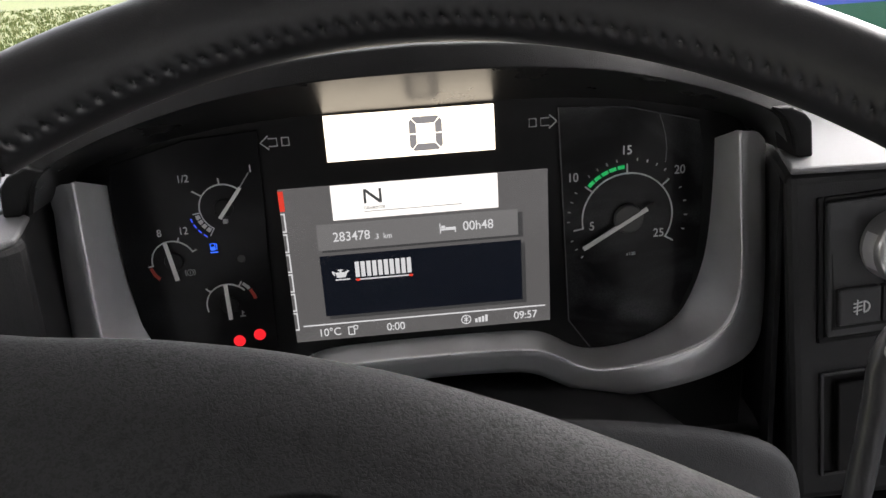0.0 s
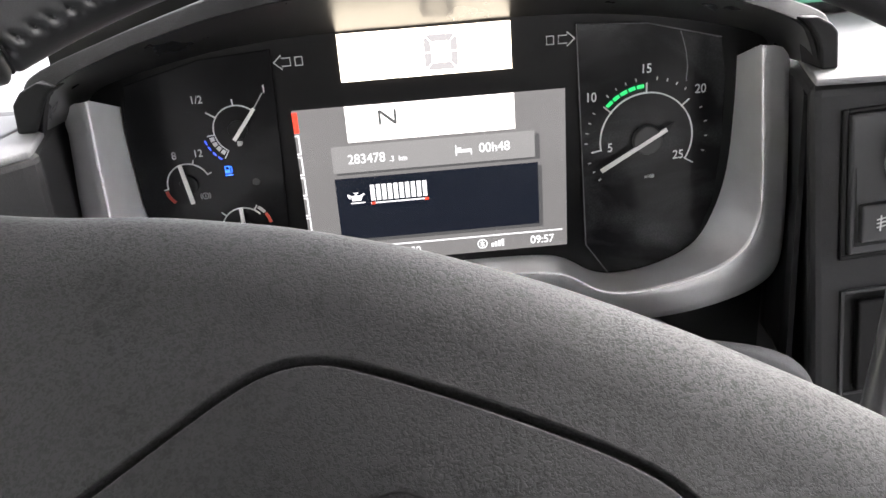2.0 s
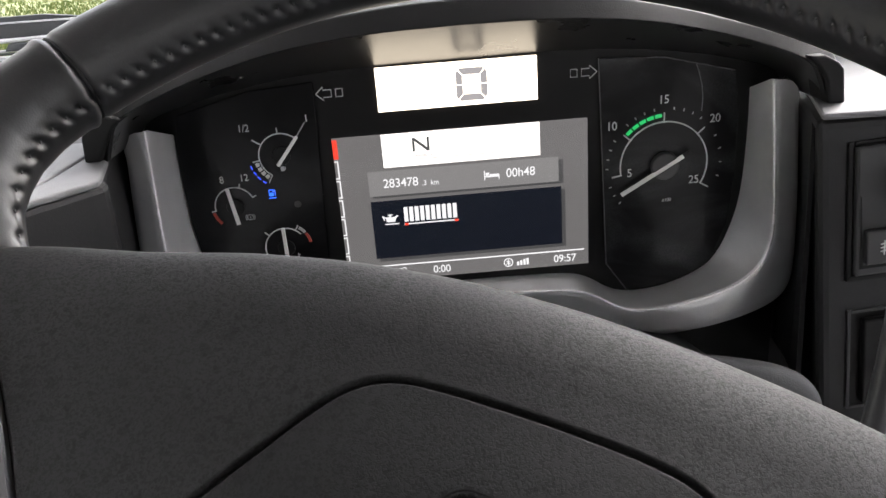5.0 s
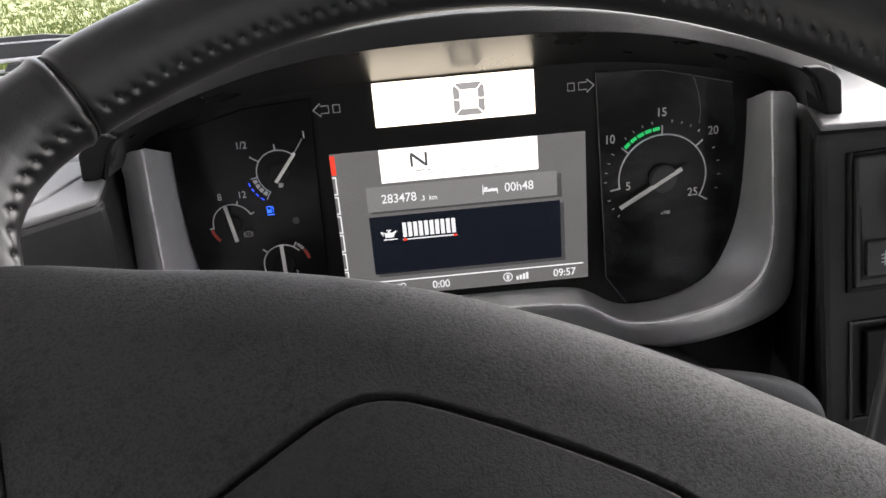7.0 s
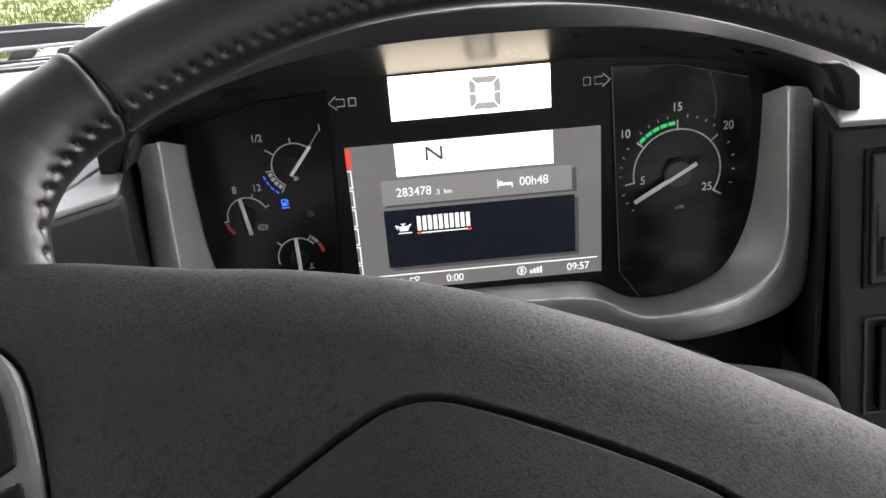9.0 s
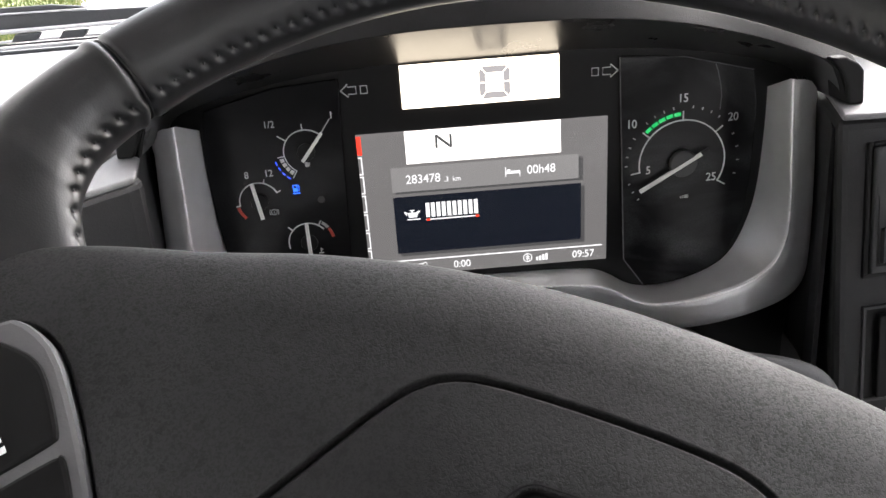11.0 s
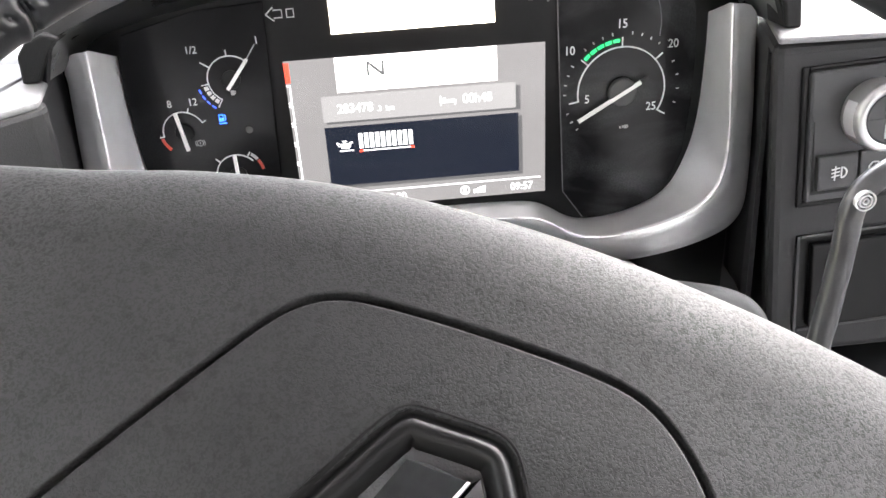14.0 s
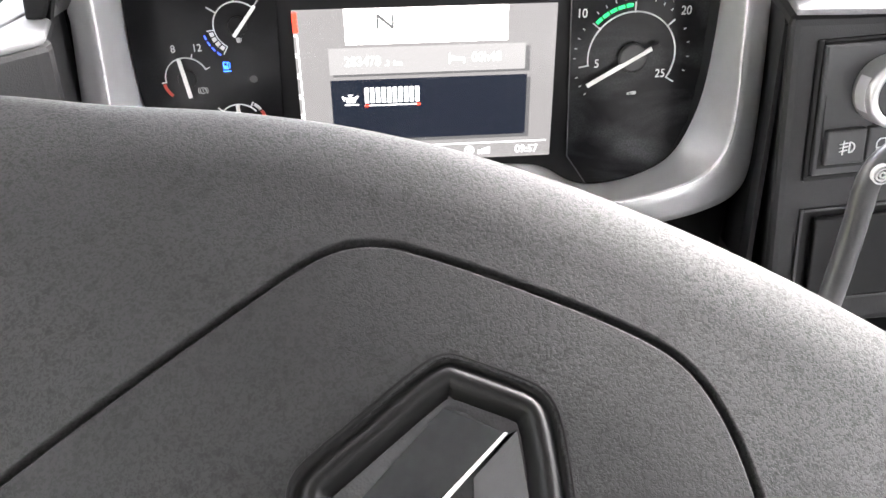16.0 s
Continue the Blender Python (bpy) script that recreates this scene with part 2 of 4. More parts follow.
SCREEN_B = glow_mat("screen_green", (0.06, 0.22, 0.14), 0.9)


# ---- mesh helpers ----
def part(name, bm, material, parent=None, label="", smooth=False):
    me = bpy.data.meshes.new(name)
    bmesh.ops.recalc_face_normals(bm, faces=bm.faces)
    if smooth:
        for f in bm.faces:
            f.smooth = True
    bm.to_mesh(me)
    bm.free()
    me.materials.append(material)
    ob = new(name, me)
    if parent is not None:
        ob.parent = parent
    if label:
        ob["label"] = label
    return ob


def thing(name, label, category, m=None, group="", kind=""):
    ob = new(name)
    ob.empty_display_size = 0.02
    if m is not None:
        ob.matrix_world = m
    return tagged(ob, label, category, group, kind)


def smooth_line(pts, times=2, closed=False):
    """Chaikin corner cutting."""
    pts = [Vector(p) for p in pts]
    for _ in range(times):
        out = []
        n = len(pts)
        for i in range(n if closed else n - 1):
            a, b = pts[i], pts[(i + 1) % n]
            out += [a.lerp(b, 0.25), a.lerp(b, 0.75)]
        if not closed:
            out = [pts[0]] + out + [pts[-1]]
        pts = out
    return pts


def bevelled(bm, size, segments=2):
    bmesh.ops.bevel(bm, geom=[e for e in bm.edges if e.is_manifold and e.calc_face_angle(0) > 0.6], offset=size, segments=segments, affect="EDGES", profile=0.5)
    return bm


def box_bm(x0, x1, y0, y1, z0, z1, bevel=0.0, segments=2):
    bm = bmesh.new()
    bmesh.ops.create_cube(bm, size=1)
    for v in bm.verts:
        v.co = ((x0 + x1) / 2 + v.co.x * (x1 - x0), (y0 + y1) / 2 + v.co.y * (y1 - y0), (z0 + z1) / 2 + v.co.z * (z1 - z0))
    return bevelled(bm, bevel, segments) if bevel else bm


def prism_bm(poly, axis, a, b, bevel=0.0, segments=2):
    """A polygon extruded from a to b along axis: 'y' takes (x, z) corners, 'z' takes (x, y)."""
    bm = bmesh.new()

    def at(p, d):
        return (p[0], d, p[1]) if axis == "y" else (p[0], p[1], d)

    va = [bm.verts.new(at(p, a)) for p in poly]
    vb = [bm.verts.new(at(p, b)) for p in poly]
    bm.faces.new(va)
    bm.faces.new(vb[::-1])
    for i in range(len(poly)):
        j = (i + 1) % len(poly)
        bm.faces.new((va[i], va[j], vb[j], vb[i]))
    bmesh.ops.recalc_face_normals(bm, faces=bm.faces)
    return bevelled(bm, bevel, segments) if bevel else bm


def loft_bm(rings, closed=False, caps=False):
    """Skin a list of equally long rows of points."""
    bm = bmesh.new()
    vs = [[bm.verts.new(p) for p in r] for r in rings]
    for a, b in zip(vs, vs[1:]):
        n = len(a)
        for i in range(n if closed else n - 1):
            j = (i + 1) % n
            bm.faces.new((a[i], a[j], b[j], b[i]))
    if caps:
        bm.faces.new(vs[0][::-1])
        bm.faces.new(vs[-1])
    return bm


def tube_bm(line, radius, sides=12):
    """A round bar along a line; radius is a number or a function of 0..1."""
    pts = [Vector(p) for p in line]
    rings = []
    for i, p in enumerate(pts):
        d = (pts[min(i + 1, len(pts) - 1)] - pts[max(i - 1, 0)]).normalized()
        side = d.cross(Vector((0.12, 0.31, 0.94))).normalized()
        up = side.cross(d)
        r = radius(i / (len(pts) - 1)) if callable(radius) else radius
        rings.append([p + r * (math.cos(a) * side + math.sin(a) * up) for a in [k * 2 * math.pi / sides for k in range(sides)]])
    return loft_bm(rings, True, True)


def disc_bm(cx, cz, r, y0, y1, sides=40, bevel=0.0):
    return prism_bm([(cx + r * math.cos(k * 2 * math.pi / sides), cz + r * math.sin(k * 2 * math.pi / sides)) for k in range(sides)], "y", y0, y1, bevel)


def arc_bm(cx, cz, r0, r1, a0, a1, y0, y1, steps=40):
    """A flat ring segment on the gauge face, angles in degrees."""
    angles = [radians(a0 + (a1 - a0) * k / steps) for k in range(steps + 1)]
    poly = [(cx + r1 * math.cos(a), cz + r1 * math.sin(a)) for a in angles] + [(cx + r0 * math.cos(a), cz + r0 * math.sin(a)) for a in reversed(angles)]
    return prism_bm(poly, "y", y0, y1)


def bar_bm(x0, z0, x1, z1, w0, w1, y0, y1, bevel=0.0):
    """A straight stroke on the gauge face, tapering from width w0 to w1."""
    d = Vector((x1 - x0, z1 - z0)).normalized()
    s = Vector((-d.y, d.x))
    poly = [(x0 + s.x * w0 / 2, z0 + s.y * w0 / 2), (x1 + s.x * w1 / 2, z1 + s.y * w1 / 2), (x1 - s.x * w1 / 2, z1 - s.y * w1 / 2), (x0 - s.x * w0 / 2, z0 - s.y * w0 / 2)]
    return prism_bm(poly, "y", y0, y1, bevel)


def join_bm(bms):
    out = bmesh.new()
    for b in bms:
        me = bpy.data.meshes.new("tmp")
        b.to_mesh(me)
        b.free()
        out.from_mesh(me)
        bpy.data.meshes.remove(me)
    return out


def text_part(name, text, x, z, size, y, material, parent, align="CENTER", squeeze=1.0):
    """Lettering in the built-in font, standing upright at depth y and facing the driver."""
    cu = bpy.data.curves.new(name, "FONT")
    cu.body, cu.size, cu.align_x, cu.align_y, cu.extrude = text, size, align, "CENTER", 0.00008
    cu.offset = size * 0.007
    tmp = new("tmp_text", cu)
    bpy.context.view_layer.update()
    me = bpy.data.meshes.new_from_object(tmp.evaluated_get(bpy.context.evaluated_depsgraph_get()))
    bpy.data.objects.remove(tmp)
    bpy.data.curves.remove(cu)
    me.transform(Matrix.Translation((x, y, z)) @ Matrix.Rotation(radians(90), 4, "X") @ Matrix.Diagonal((squeeze, 1, 1, 1)))
    me.materials.clear()
    me.materials.append(material)
    me.name = name
    ob = new(name, me)
    ob.parent = parent
    return ob


def mirrored(poly):
    return [(-x, z) for x, z in reversed(poly)]


# ---- outside ----
bm = bmesh.new()
bmesh.ops.create_grid(bm, x_segments=40, y_segments=40, size=1500)
tagged(part("ground", bm, GRASS), "green meadow grass stretching to the horizon", "ground", kind="structure")
road = [(-33, 140), (-20.5, 80), (-14.3, 42), (-10.5, 24), (-9, 8), (-9, -40), (60, -40), (60, 140)]
tagged(part("road", prism_bm(road, "z", -0.05, 0.02), GRAVEL), "pale gravel yard in front of the cab", "road", kind="structure")

# rough grass standing along the edge of the yard
rnd = random.Random(5)
verts, faces = [], []
for k in range(3600):
    y = 19 + 62 * rnd.random() ** 1.5
    edge_x = float(np.interp(y, (8, 24, 42, 80), (-9, -10.5, -14.3, -20.5)))
    x = edge_x + 0.5 - (4 + 0.30 * y) * rnd.random() ** 1.3
    tall = rnd.uniform(0.10, 0.30)
    for _ in range(5):
        bx, by = x + rnd.gauss(0, 0.09), y + rnd.gauss(0, 0.09)
        w, lean = rnd.uniform(0.012, 0.035), rnd.gauss(0, 0.07)
        n0 = len(verts)
        verts += [(bx - w, by, 0.0), (bx + w, by, 0.0), (bx + lean, by + rnd.gauss(0, 0.05), tall * rnd.uniform(0.6, 1.1))]
        faces.append((n0, n0 + 1, n0 + 2))
me = bpy.data.meshes.new("grass")
me.from_pydata(verts, [], faces)
me.materials.append(TUFT)
tagged(new("grass", me), "rough green grass with straw-coloured stalks beside the gravel", "grass", kind="stuff")

# ---- cab shell: out of view, tones and openings set to shape the light ----
ZF, ZR = 1.45, 3.45
tagged(part("floor", box_bm(-0.62, 1.75, -1.7, 0.75, ZF - 0.05, ZF), CABWALL), "unseen cab floor", "floor", kind="structure")
tagged(part("ceiling", box_bm(-0.66, 1.79, -1.74, 0.60, ZR, ZR + 0.06), ROOFBOUNCE), "unseen cab roof, light to bounce the daylight", "ceiling", kind="structure")
tagged(part("wall_back", box_bm(-0.62, 1.75, -1.74, -1.7, ZF, ZR), CABWALL), "unseen cab rear wall, toned to bounce light", "wall", kind="structure")
tagged(part("wall_front", box_bm(-0.62, 1.75, 0.50, 0.56, ZF, 2.30), CABWALL), "unseen front bulkhead below the windscreen", "wall", kind="structure")
tagged(part("windscreen_header", box_bm(-0.62, 1.75, 0.50, 0.56, 3.22, ZR), CABWALL), "unseen header above the windscreen, cutting off the sky", "wall", kind="structure")
for nm, x0, x1, ya, za, zb in (("wall_left", -0.66, -0.62, -1.25, 1.62, 2.50), ("wall_right", 1.75, 1.79, -1.35, 2.38, 3.32)):
    holes = [(-1.74, ya, ZF, ZR), (ya, 0.42, ZF, za), (ya, 0.42, zb, ZR), (0.42, 0.56, ZF, ZR)]
    side = join_bm([box_bm(x0, x1, a, b, c, d) for a, b, c, d in holes])
    tagged(part(nm, side, CABWALL), "unseen cab side wall, its opening sized to shape the light", "wall", kind="structure")

tagged(part("windscreen_cowl", box_bm(-1.1, 1.9, 0.565, 0.80, 2.20, 2.318, 0.01), DASHTOP), "pale painted cowl under the windscreen", "cowl", kind="structure")

# wipers parked along the bottom of the windscreen
w = thing("windscreen_wiper", "black windscreen wiper parked along the bottom of the glass", "wiper", group="parked wipers")
y, z, x0, x1 = 0.66, 2.368, -0.95, -0.36
part("blade", prism_bm([(x0, z - 0.014), (x0 + 0.36, z - 0.014), (x1, z - 0.008), (x1, z + 0.004), (x0 + 0.36, z + 0.008), (x0, z + 0.008)], "y", y, y + 0.012, 0.002), RUBBER, w)
part("spoiler", prism_bm([(x0, z + 0.009), (x0 + 0.50, z + 0.009), (x0 + 0.44, z + 0.016), (x0, z + 0.017)], "y", y + 0.002, y + 0.010, 0.001), RUBBER, w)
part("mount", box_bm(x0 + 0.02, x0 + 0.06, y + 0.005, y + 0.035, 2.312, z, 0.004), WIPERMETAL, w)
part("arm", tube_bm([(x0, y - 0.004, z + 0.009), (x0 + 0.25, y - 0.004, z + 0.0095), (x1 - 0.10, y - 0.003, z + 0.008)], 0.0012, 8), WIPERMETAL, w, "worn grey wiper arm")
w = thing("windscreen_wiper", "wiper with pale metal bows and black claws on the windscreen", "wiper", group="parked wipers")
y, x1 = 0.645, -0.40
for dz, r, mat in ((2.3535, 0.0030, WIPERMETAL), (2.3405, 0.0020, WIPERMETAL), (2.3365, 0.0016, RUBBER), (2.3320, 0.0024, WIPERMETAL), (2.3260, 0.0026, RUBBER)):
    part("bow", tube_bm([(x0, y + 0.004, dz - 0.004), (x0 + 0.28, y + 0.004, dz), (x1, y + 0.004, dz + 0.003)], r, 8), mat, w)
for k in range(9):
    x = x0 + 0.03 + (x1 - x0 - 0.05) * k / 8
    part("claw", prism_bm([(x - 0.020, 2.3410), (x + 0.014, 2.3410), (x + 0.022, 2.3515), (x - 0.012, 2.3515)], "y", y, y + 0.010, 0.002), RUBBER, w)
part("mount", box_bm(x0 + 0.02, x0 + 0.06, y + 0.005, y + 0.030, 2.312, 2.354, 0.004), WIPERMETAL, w)

# ---- dashboard ----
top = prism_bm([(-0.62, -0.02), (-0.212, -0.02), (-0.212, 0.03), (0.212, 0.03), (0.212, -0.02), (1.75, -0.02), (1.75, 0.44), (-0.62, 0.40)], "z", 2.318, 2.352, 0.004)
tagged(part("dashboard_top", top, DASHTOP), "grained dashboard top, made pale for the daylight on it", "dashboard", kind="structure")
tagged(part("dashboard_lower", box_bm(-0.62, 1.75, 0.012, 0.40, 1.75, 2.318), DARK), "dark lower dashboard behind the steering column", "dashboard", kind="structure")


def side_console(name, x0, x1, label):
    """A block of the dash beside the instruments: leaning front, inner side drawn back, rounded edges."""
    prof = [(-0.085, 2.3560), (-0.100, 2.172), (0.012, 2.172), (0.012, 2.352), (-0.06, 2.3560)]
    away = 1 if x1 > x0 else -1
    rows = [[(x0 + away * (0.34 * max(0.0, y + 0.09) + 0.0145 * (z < 2.3 and y < 0)), y, z) for y, z in prof], [(x1, y, z) for y, z in prof]]
    bm = loft_bm(rows, True, True)
    bmesh.ops.recalc_face_normals(bm, faces=bm.faces)
    bevelled(bm, 0.006, 3)
    return tagged(part(name, bm, DASH), label, "dashboard", kind="structure")


side_console("dash_console_right", 0.177, 0.62, "dark grey grained dash block with the light switches")
# the block beside the door turns towards the driver
corner = [(-0.184, -0.088), (-0.1790, -0.096), (-0.1795, -0.103), (-0.1830, -0.108)]
plan = [(-0.62, 0.012), (-0.208, 0.012)] + corner + [(-0.239, -0.172), (-0.26, -0.184), (-0.62, -0.184)]
tagged(part("dash_console_left", prism_bm(plan, "z", 2.172, 2.3575, 0.003, 2), DASH), "dark grey grained dash block beside the door", "dashboard", kind="structure")
# top faces of the blocks, coloured paler than the fronts for daylight
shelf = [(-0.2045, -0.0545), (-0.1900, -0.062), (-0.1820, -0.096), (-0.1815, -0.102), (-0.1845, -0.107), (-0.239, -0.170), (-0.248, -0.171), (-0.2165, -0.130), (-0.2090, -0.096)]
tagged(part("dash_ledge", prism_bm(shelf, "z", 2.3570, 2.3605, 0.0012, 2), DASHTOP), "dash ledge, made pale for the daylight on it", "dashboard", kind="structure")
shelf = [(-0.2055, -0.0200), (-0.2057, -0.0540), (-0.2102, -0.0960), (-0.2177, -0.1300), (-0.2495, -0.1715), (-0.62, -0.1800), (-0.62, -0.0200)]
tagged(part("dash_ledge", prism_bm(shelf, "z", 2.3570, 2.3610, 0.0012, 2), DASHTOP), "dash top beside the door, paled for the daylight", "dashboard", kind="structure")
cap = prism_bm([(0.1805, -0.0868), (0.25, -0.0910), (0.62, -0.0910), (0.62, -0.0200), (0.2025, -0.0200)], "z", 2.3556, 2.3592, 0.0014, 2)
tagged(part("dash_ledge", cap, DASHTOP), "ledge over the light switches, paled for the daylight", "dashboard", kind="structure")
for x0, x1 in ((0.185, 0.62), (-0.62, -0.195)):
    tagged(part("dash_lower_ledge", box_bm(x0, x1, -0.150, 0.012, 1.95, 2.150, 0.008, 3), DASH), "grey knee panel below the dash block", "dashboard", kind="structure")

side_plan = [(0.1795, -0.079), (0.2065, -0.0205), (0.2110, 0.012), (0.2150, 0.012), (0.2105, -0.0205), (0.1825, -0.079)]
wall = loft_bm([[(x + lean * max(0.0, -y) / 0.079, y, z) for x, y in side_plan] for lean, z in ((0.0060, 2.174), (0.0, 2.350))], True, True)
tagged(part("console_side", wall, BLACK), "dark side wall of the dash block", "dashboard", kind="structure")

# hood arching over the instruments
half = [(0.0, 2.4255), (0.05, 2.4238), (0.10, 2.4162), (0.147, 2.4025), (0.181, 2.3910), (0.2035, 2.3825), (0.2115, 2.3760), (0.2175, 2.3535)]
inner = [(0.0, 2.4130), (0.05, 2.4124), (0.10, 2.4072), (0.145, 2.3958), (0.176, 2.3845), (0.193, 2.3762), (0.1990, 2.3660), (0.2030, 2.3535)]


def arch(pts):
    line = smooth_line([(x, 0, z) for x, z in pts], 2)
    return [(0.0035 - p.x, p.z) for p in reversed(line[1:])] + [(0.0035 + p.x, p.z) for p in line]


outer_line, inner_line = arch(half), arch(inner)
hood_parts = thing("instrument_hood", "black grained plastic hood arching over the instrument cluster", "dashboard")
sections = ((0.07, 0.0), (-0.0385, 0.0), (-0.0400, 0.0), (-0.0412, 0.08), (-0.0490, 0.92), (-0.0500, 1.0), (-0.0490, 1.0), (-0.0440, 1.0))


def forward(x, y, z, w=1.0):
    """The ends of the hood reach forward and inward to their feet."""
    f = min(1.0, max(0.0, (abs(x) - 0.120) / 0.080))
    k = 0.058 * w * f * f * (3 - 2 * f) * (y < 0)
    return (x - k * (x + 0.02), y - 0.45 * k, z + k * (2.465 - z))


rows = []
for y, f in sections:
    rows.append([forward(xo * (1 - f) + xi * f, y + 0.010 * (abs(xo) / 0.21) ** 2 * (y < 0), zo * (1 - f) + zi * f) for (xo, zo), (xi, zi) in zip(outer_line, inner_line)])
part("shell", loft_bm(rows), HOOD, hood_parts, smooth=True)
under = []
for f in (0.0, 0.25, 0.5, 0.75, 1.0):
    under.append([forward(x * (1 - 0.02 * f), -0.0440 * (1 - f) + 0.010 * (abs(x) / 0.21) ** 2 * (1 - f) + 0.001 * f, (z * (1 - f) + f * max(2.3545, z - 0.0253 + 0.017 * (abs(x) / 0.2) ** 2)), 1 - f) for x, z in inner_line])
part("underside", loft_bm(under), UNDER, hood_parts, "smooth black underside mirroring the display", smooth=True)

foot = [(0.1790, 2.3858), (0.1822, 2.3837), (0.1853, 2.3804), (0.1887, 2.3756), (0.1909, 2.3705), (0.1930, 2.3592), (0.2018, 2.3592), (0.1996, 2.3775), (0.1960, 2.3815), (0.1890, 2.3852)]
part("foot", prism_bm(foot, "y", -0.0680, -0.045, 0.0014, 2), HOOD, hood_parts, "leg of the hood curving down to its foot")
foot = [(-0.2000, 2.3606), (-0.1914, 2.3606), (-0.1887, 2.3658), (-0.1844, 2.3744), (-0.1811, 2.3786), (-0.1763, 2.3817), (-0.1850, 2.3845), (-0.1940, 2.3805), (-0.1990, 2.3745)]
part("foot", prism_bm(foot, "y", -0.0680, -0.045, 0.0014, 2), HOOD, hood_parts, "leg of the hood curving down to its foot")

# ---- instrument cluster ----
cluster = thing("instrument_cluster", "lit truck instrument cluster with two gauge panels and a central display", "instrument cluster")
part("backing", box_bm(-0.205, 0.205, 0.0015, 0.011, 2.16, 2.412), SURROUND, cluster)

# silver horseshoe bezel: wall from the glass out to a crest, then a front band
crest = [(0.1785, 2.3668), (0.1815, 2.330), (0.1855, 2.279), (0.1835, 2.262), (0.1770, 2.2475), (0.1600, 2.2365), (0.1280, 2.2285), (0.1040, 2.2270), (0.0890, 2.2310), (0.0770, 2.2400), (0.0650, 2.2455), (0.034, 2.2475), (0.0, 2.2478)]
innr = [(0.1765, 2.3562), (0.1770, 2.330), (0.1755, 2.290), (0.1700, 2.266), (0.1600, 2.2440), (0.1450, 2.2340), (0.1250, 2.2275), (0.1040, 2.2255), (0.0900, 2.2290), (0.0770, 2.2385), (0.0650, 2.2430), (0.034, 2.2440), (0.0, 2.2442)]
outr = [(0.1935, 2.3520), (0.1985, 2.2950), (0.2003, 2.2450), (0.1975, 2.2285), (0.1870, 2.2185), (0.1650, 2.2105), (0.1400, 2.2055), (0.1100, 2.2035), (0.0815, 2.2120), (0.0690, 2.2200), (0.0560, 2.2270), (0.030, 2.2285), (0.0, 2.2287)]


def horseshoe(pts, right=0.004, left=0.004, lean=0.0):
    line = smooth_line([(x, 0, z) for x, z in pts], 2)
    arm = [(left + lean * min(1.0, max(0.0, (2.365 - p.z) / 0.10))) * min(1.0, p.x / 0.08) - p.x for p in line]
    return [(p.x + right * min(1.0, p.x / 0.08), p.z) for p in line] + [(x, p.z) for x, p in reversed(list(zip(arm, line))[:-1])]


lines = [horseshoe(innr, 0.002, 0.004), horseshoe(crest, 0.0004, 0.0004, 0.0045), horseshoe(outr, 0.0045, -0.001)]
last = len(lines[1]) - 1


def between(f):
    """A line on the front band, f of the way out; the tops of both arms are rounded off."""
    line = [(a + (c - a) * f, b + (d - b) * f) for (a, b), (c, d) in zip(lines[1], lines[2])]
    for k, side in ((0, 1), (last, -1)):
        bulge = math.sin(math.pi * f ** 1.15)
        line[k] = (line[k][0] + side * 0.0026 * bulge, line[k][1] + 0.0052 * bulge)
    return line


tight, near, inner_band, mid, outer_band, edge = (between(f) for f in (0.04, 0.1, 0.3, 0.5, 0.72, 0.92))
rows = [[(x, y, z) for x, z in ln] for ln, y in ((lines[0], 0.0014), (lines[1], -0.0280), (lines[1], -0.0292), (tight, -0.0300), (near, -0.0304), (inner_band, -0.0295), (mid, -0.0285), (outer_band, -0.0273), (edge, -0.0258), (lines[2], -0.0215), (lines[2], 0.0014))]
part("bezel", loft_bm(rows), SILVER, cluster, "satin silver horseshoe bezel", smooth=True)

# bright tube added as the highlight that runs along the crest
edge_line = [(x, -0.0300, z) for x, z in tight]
part("crest_highlight", tube_bm(edge_line, 0.0009, 8), CREST, cluster, "bright line drawn as the highlight on the bezel crest", smooth=True)

# raised black gauge panels
gp = [(0.085, 2.3815), (0.125, 2.3790), (0.168, 2.3680), (0.1720, 2.3450), (0.1715, 2.300), (0.1680, 2.268), (0.1600, 2.2480), (0.1450, 2.2350), (0.1250, 2.2290), (0.1040, 2.2275), (0.0900, 2.2480)]
right_panel = part("gauge_panel", prism_bm(gp, "y", -0.0010, 0.0012, 0.0006), LENS, cluster, "black revolution counter panel")
left_panel = part("gauge_panel", prism_bm(mirrored(gp), "y", -0.0010, 0.0012, 0.0006), FACE, cluster, "black panel with fuel, air and temperature gauges")
# grey tube added as the highlight on the right panel's bevel
for sx, owner in ((1, right_panel),):
    rim_line = [(sx * x, -0.0008, z) for x, z in (gp[9], gp[10], gp[0], gp[1], gp[2])]
    part("bevel_highlight", tube_bm(rim_line, 0.0004, 6), EDGE, owner, "thin grey line drawn as the panel's bevel highlight")
film = [(0.1442, -0.0009, 2.3733), (0.1461, -0.0009, 2.3680), (0.1480, -0.0009, 2.3609), (0.1490, -0.0009, 2.3531), (0.1485, -0.0009, 2.3446)]
part("film_edge", tube_bm(film, 0.00035, 6), EDGE, right_panel, "lifted edge of the clear lens film")
Y0, Y1 = -0.0016, -0.0011

# revolution counter
RC = (0.1260, 2.3124)


def rev_angle(v):
    """Direction of a reading in degrees; the scale widens past 20."""
    return 190 - (v - 5) * 9.9 - max(0, v - 20) * 4.5


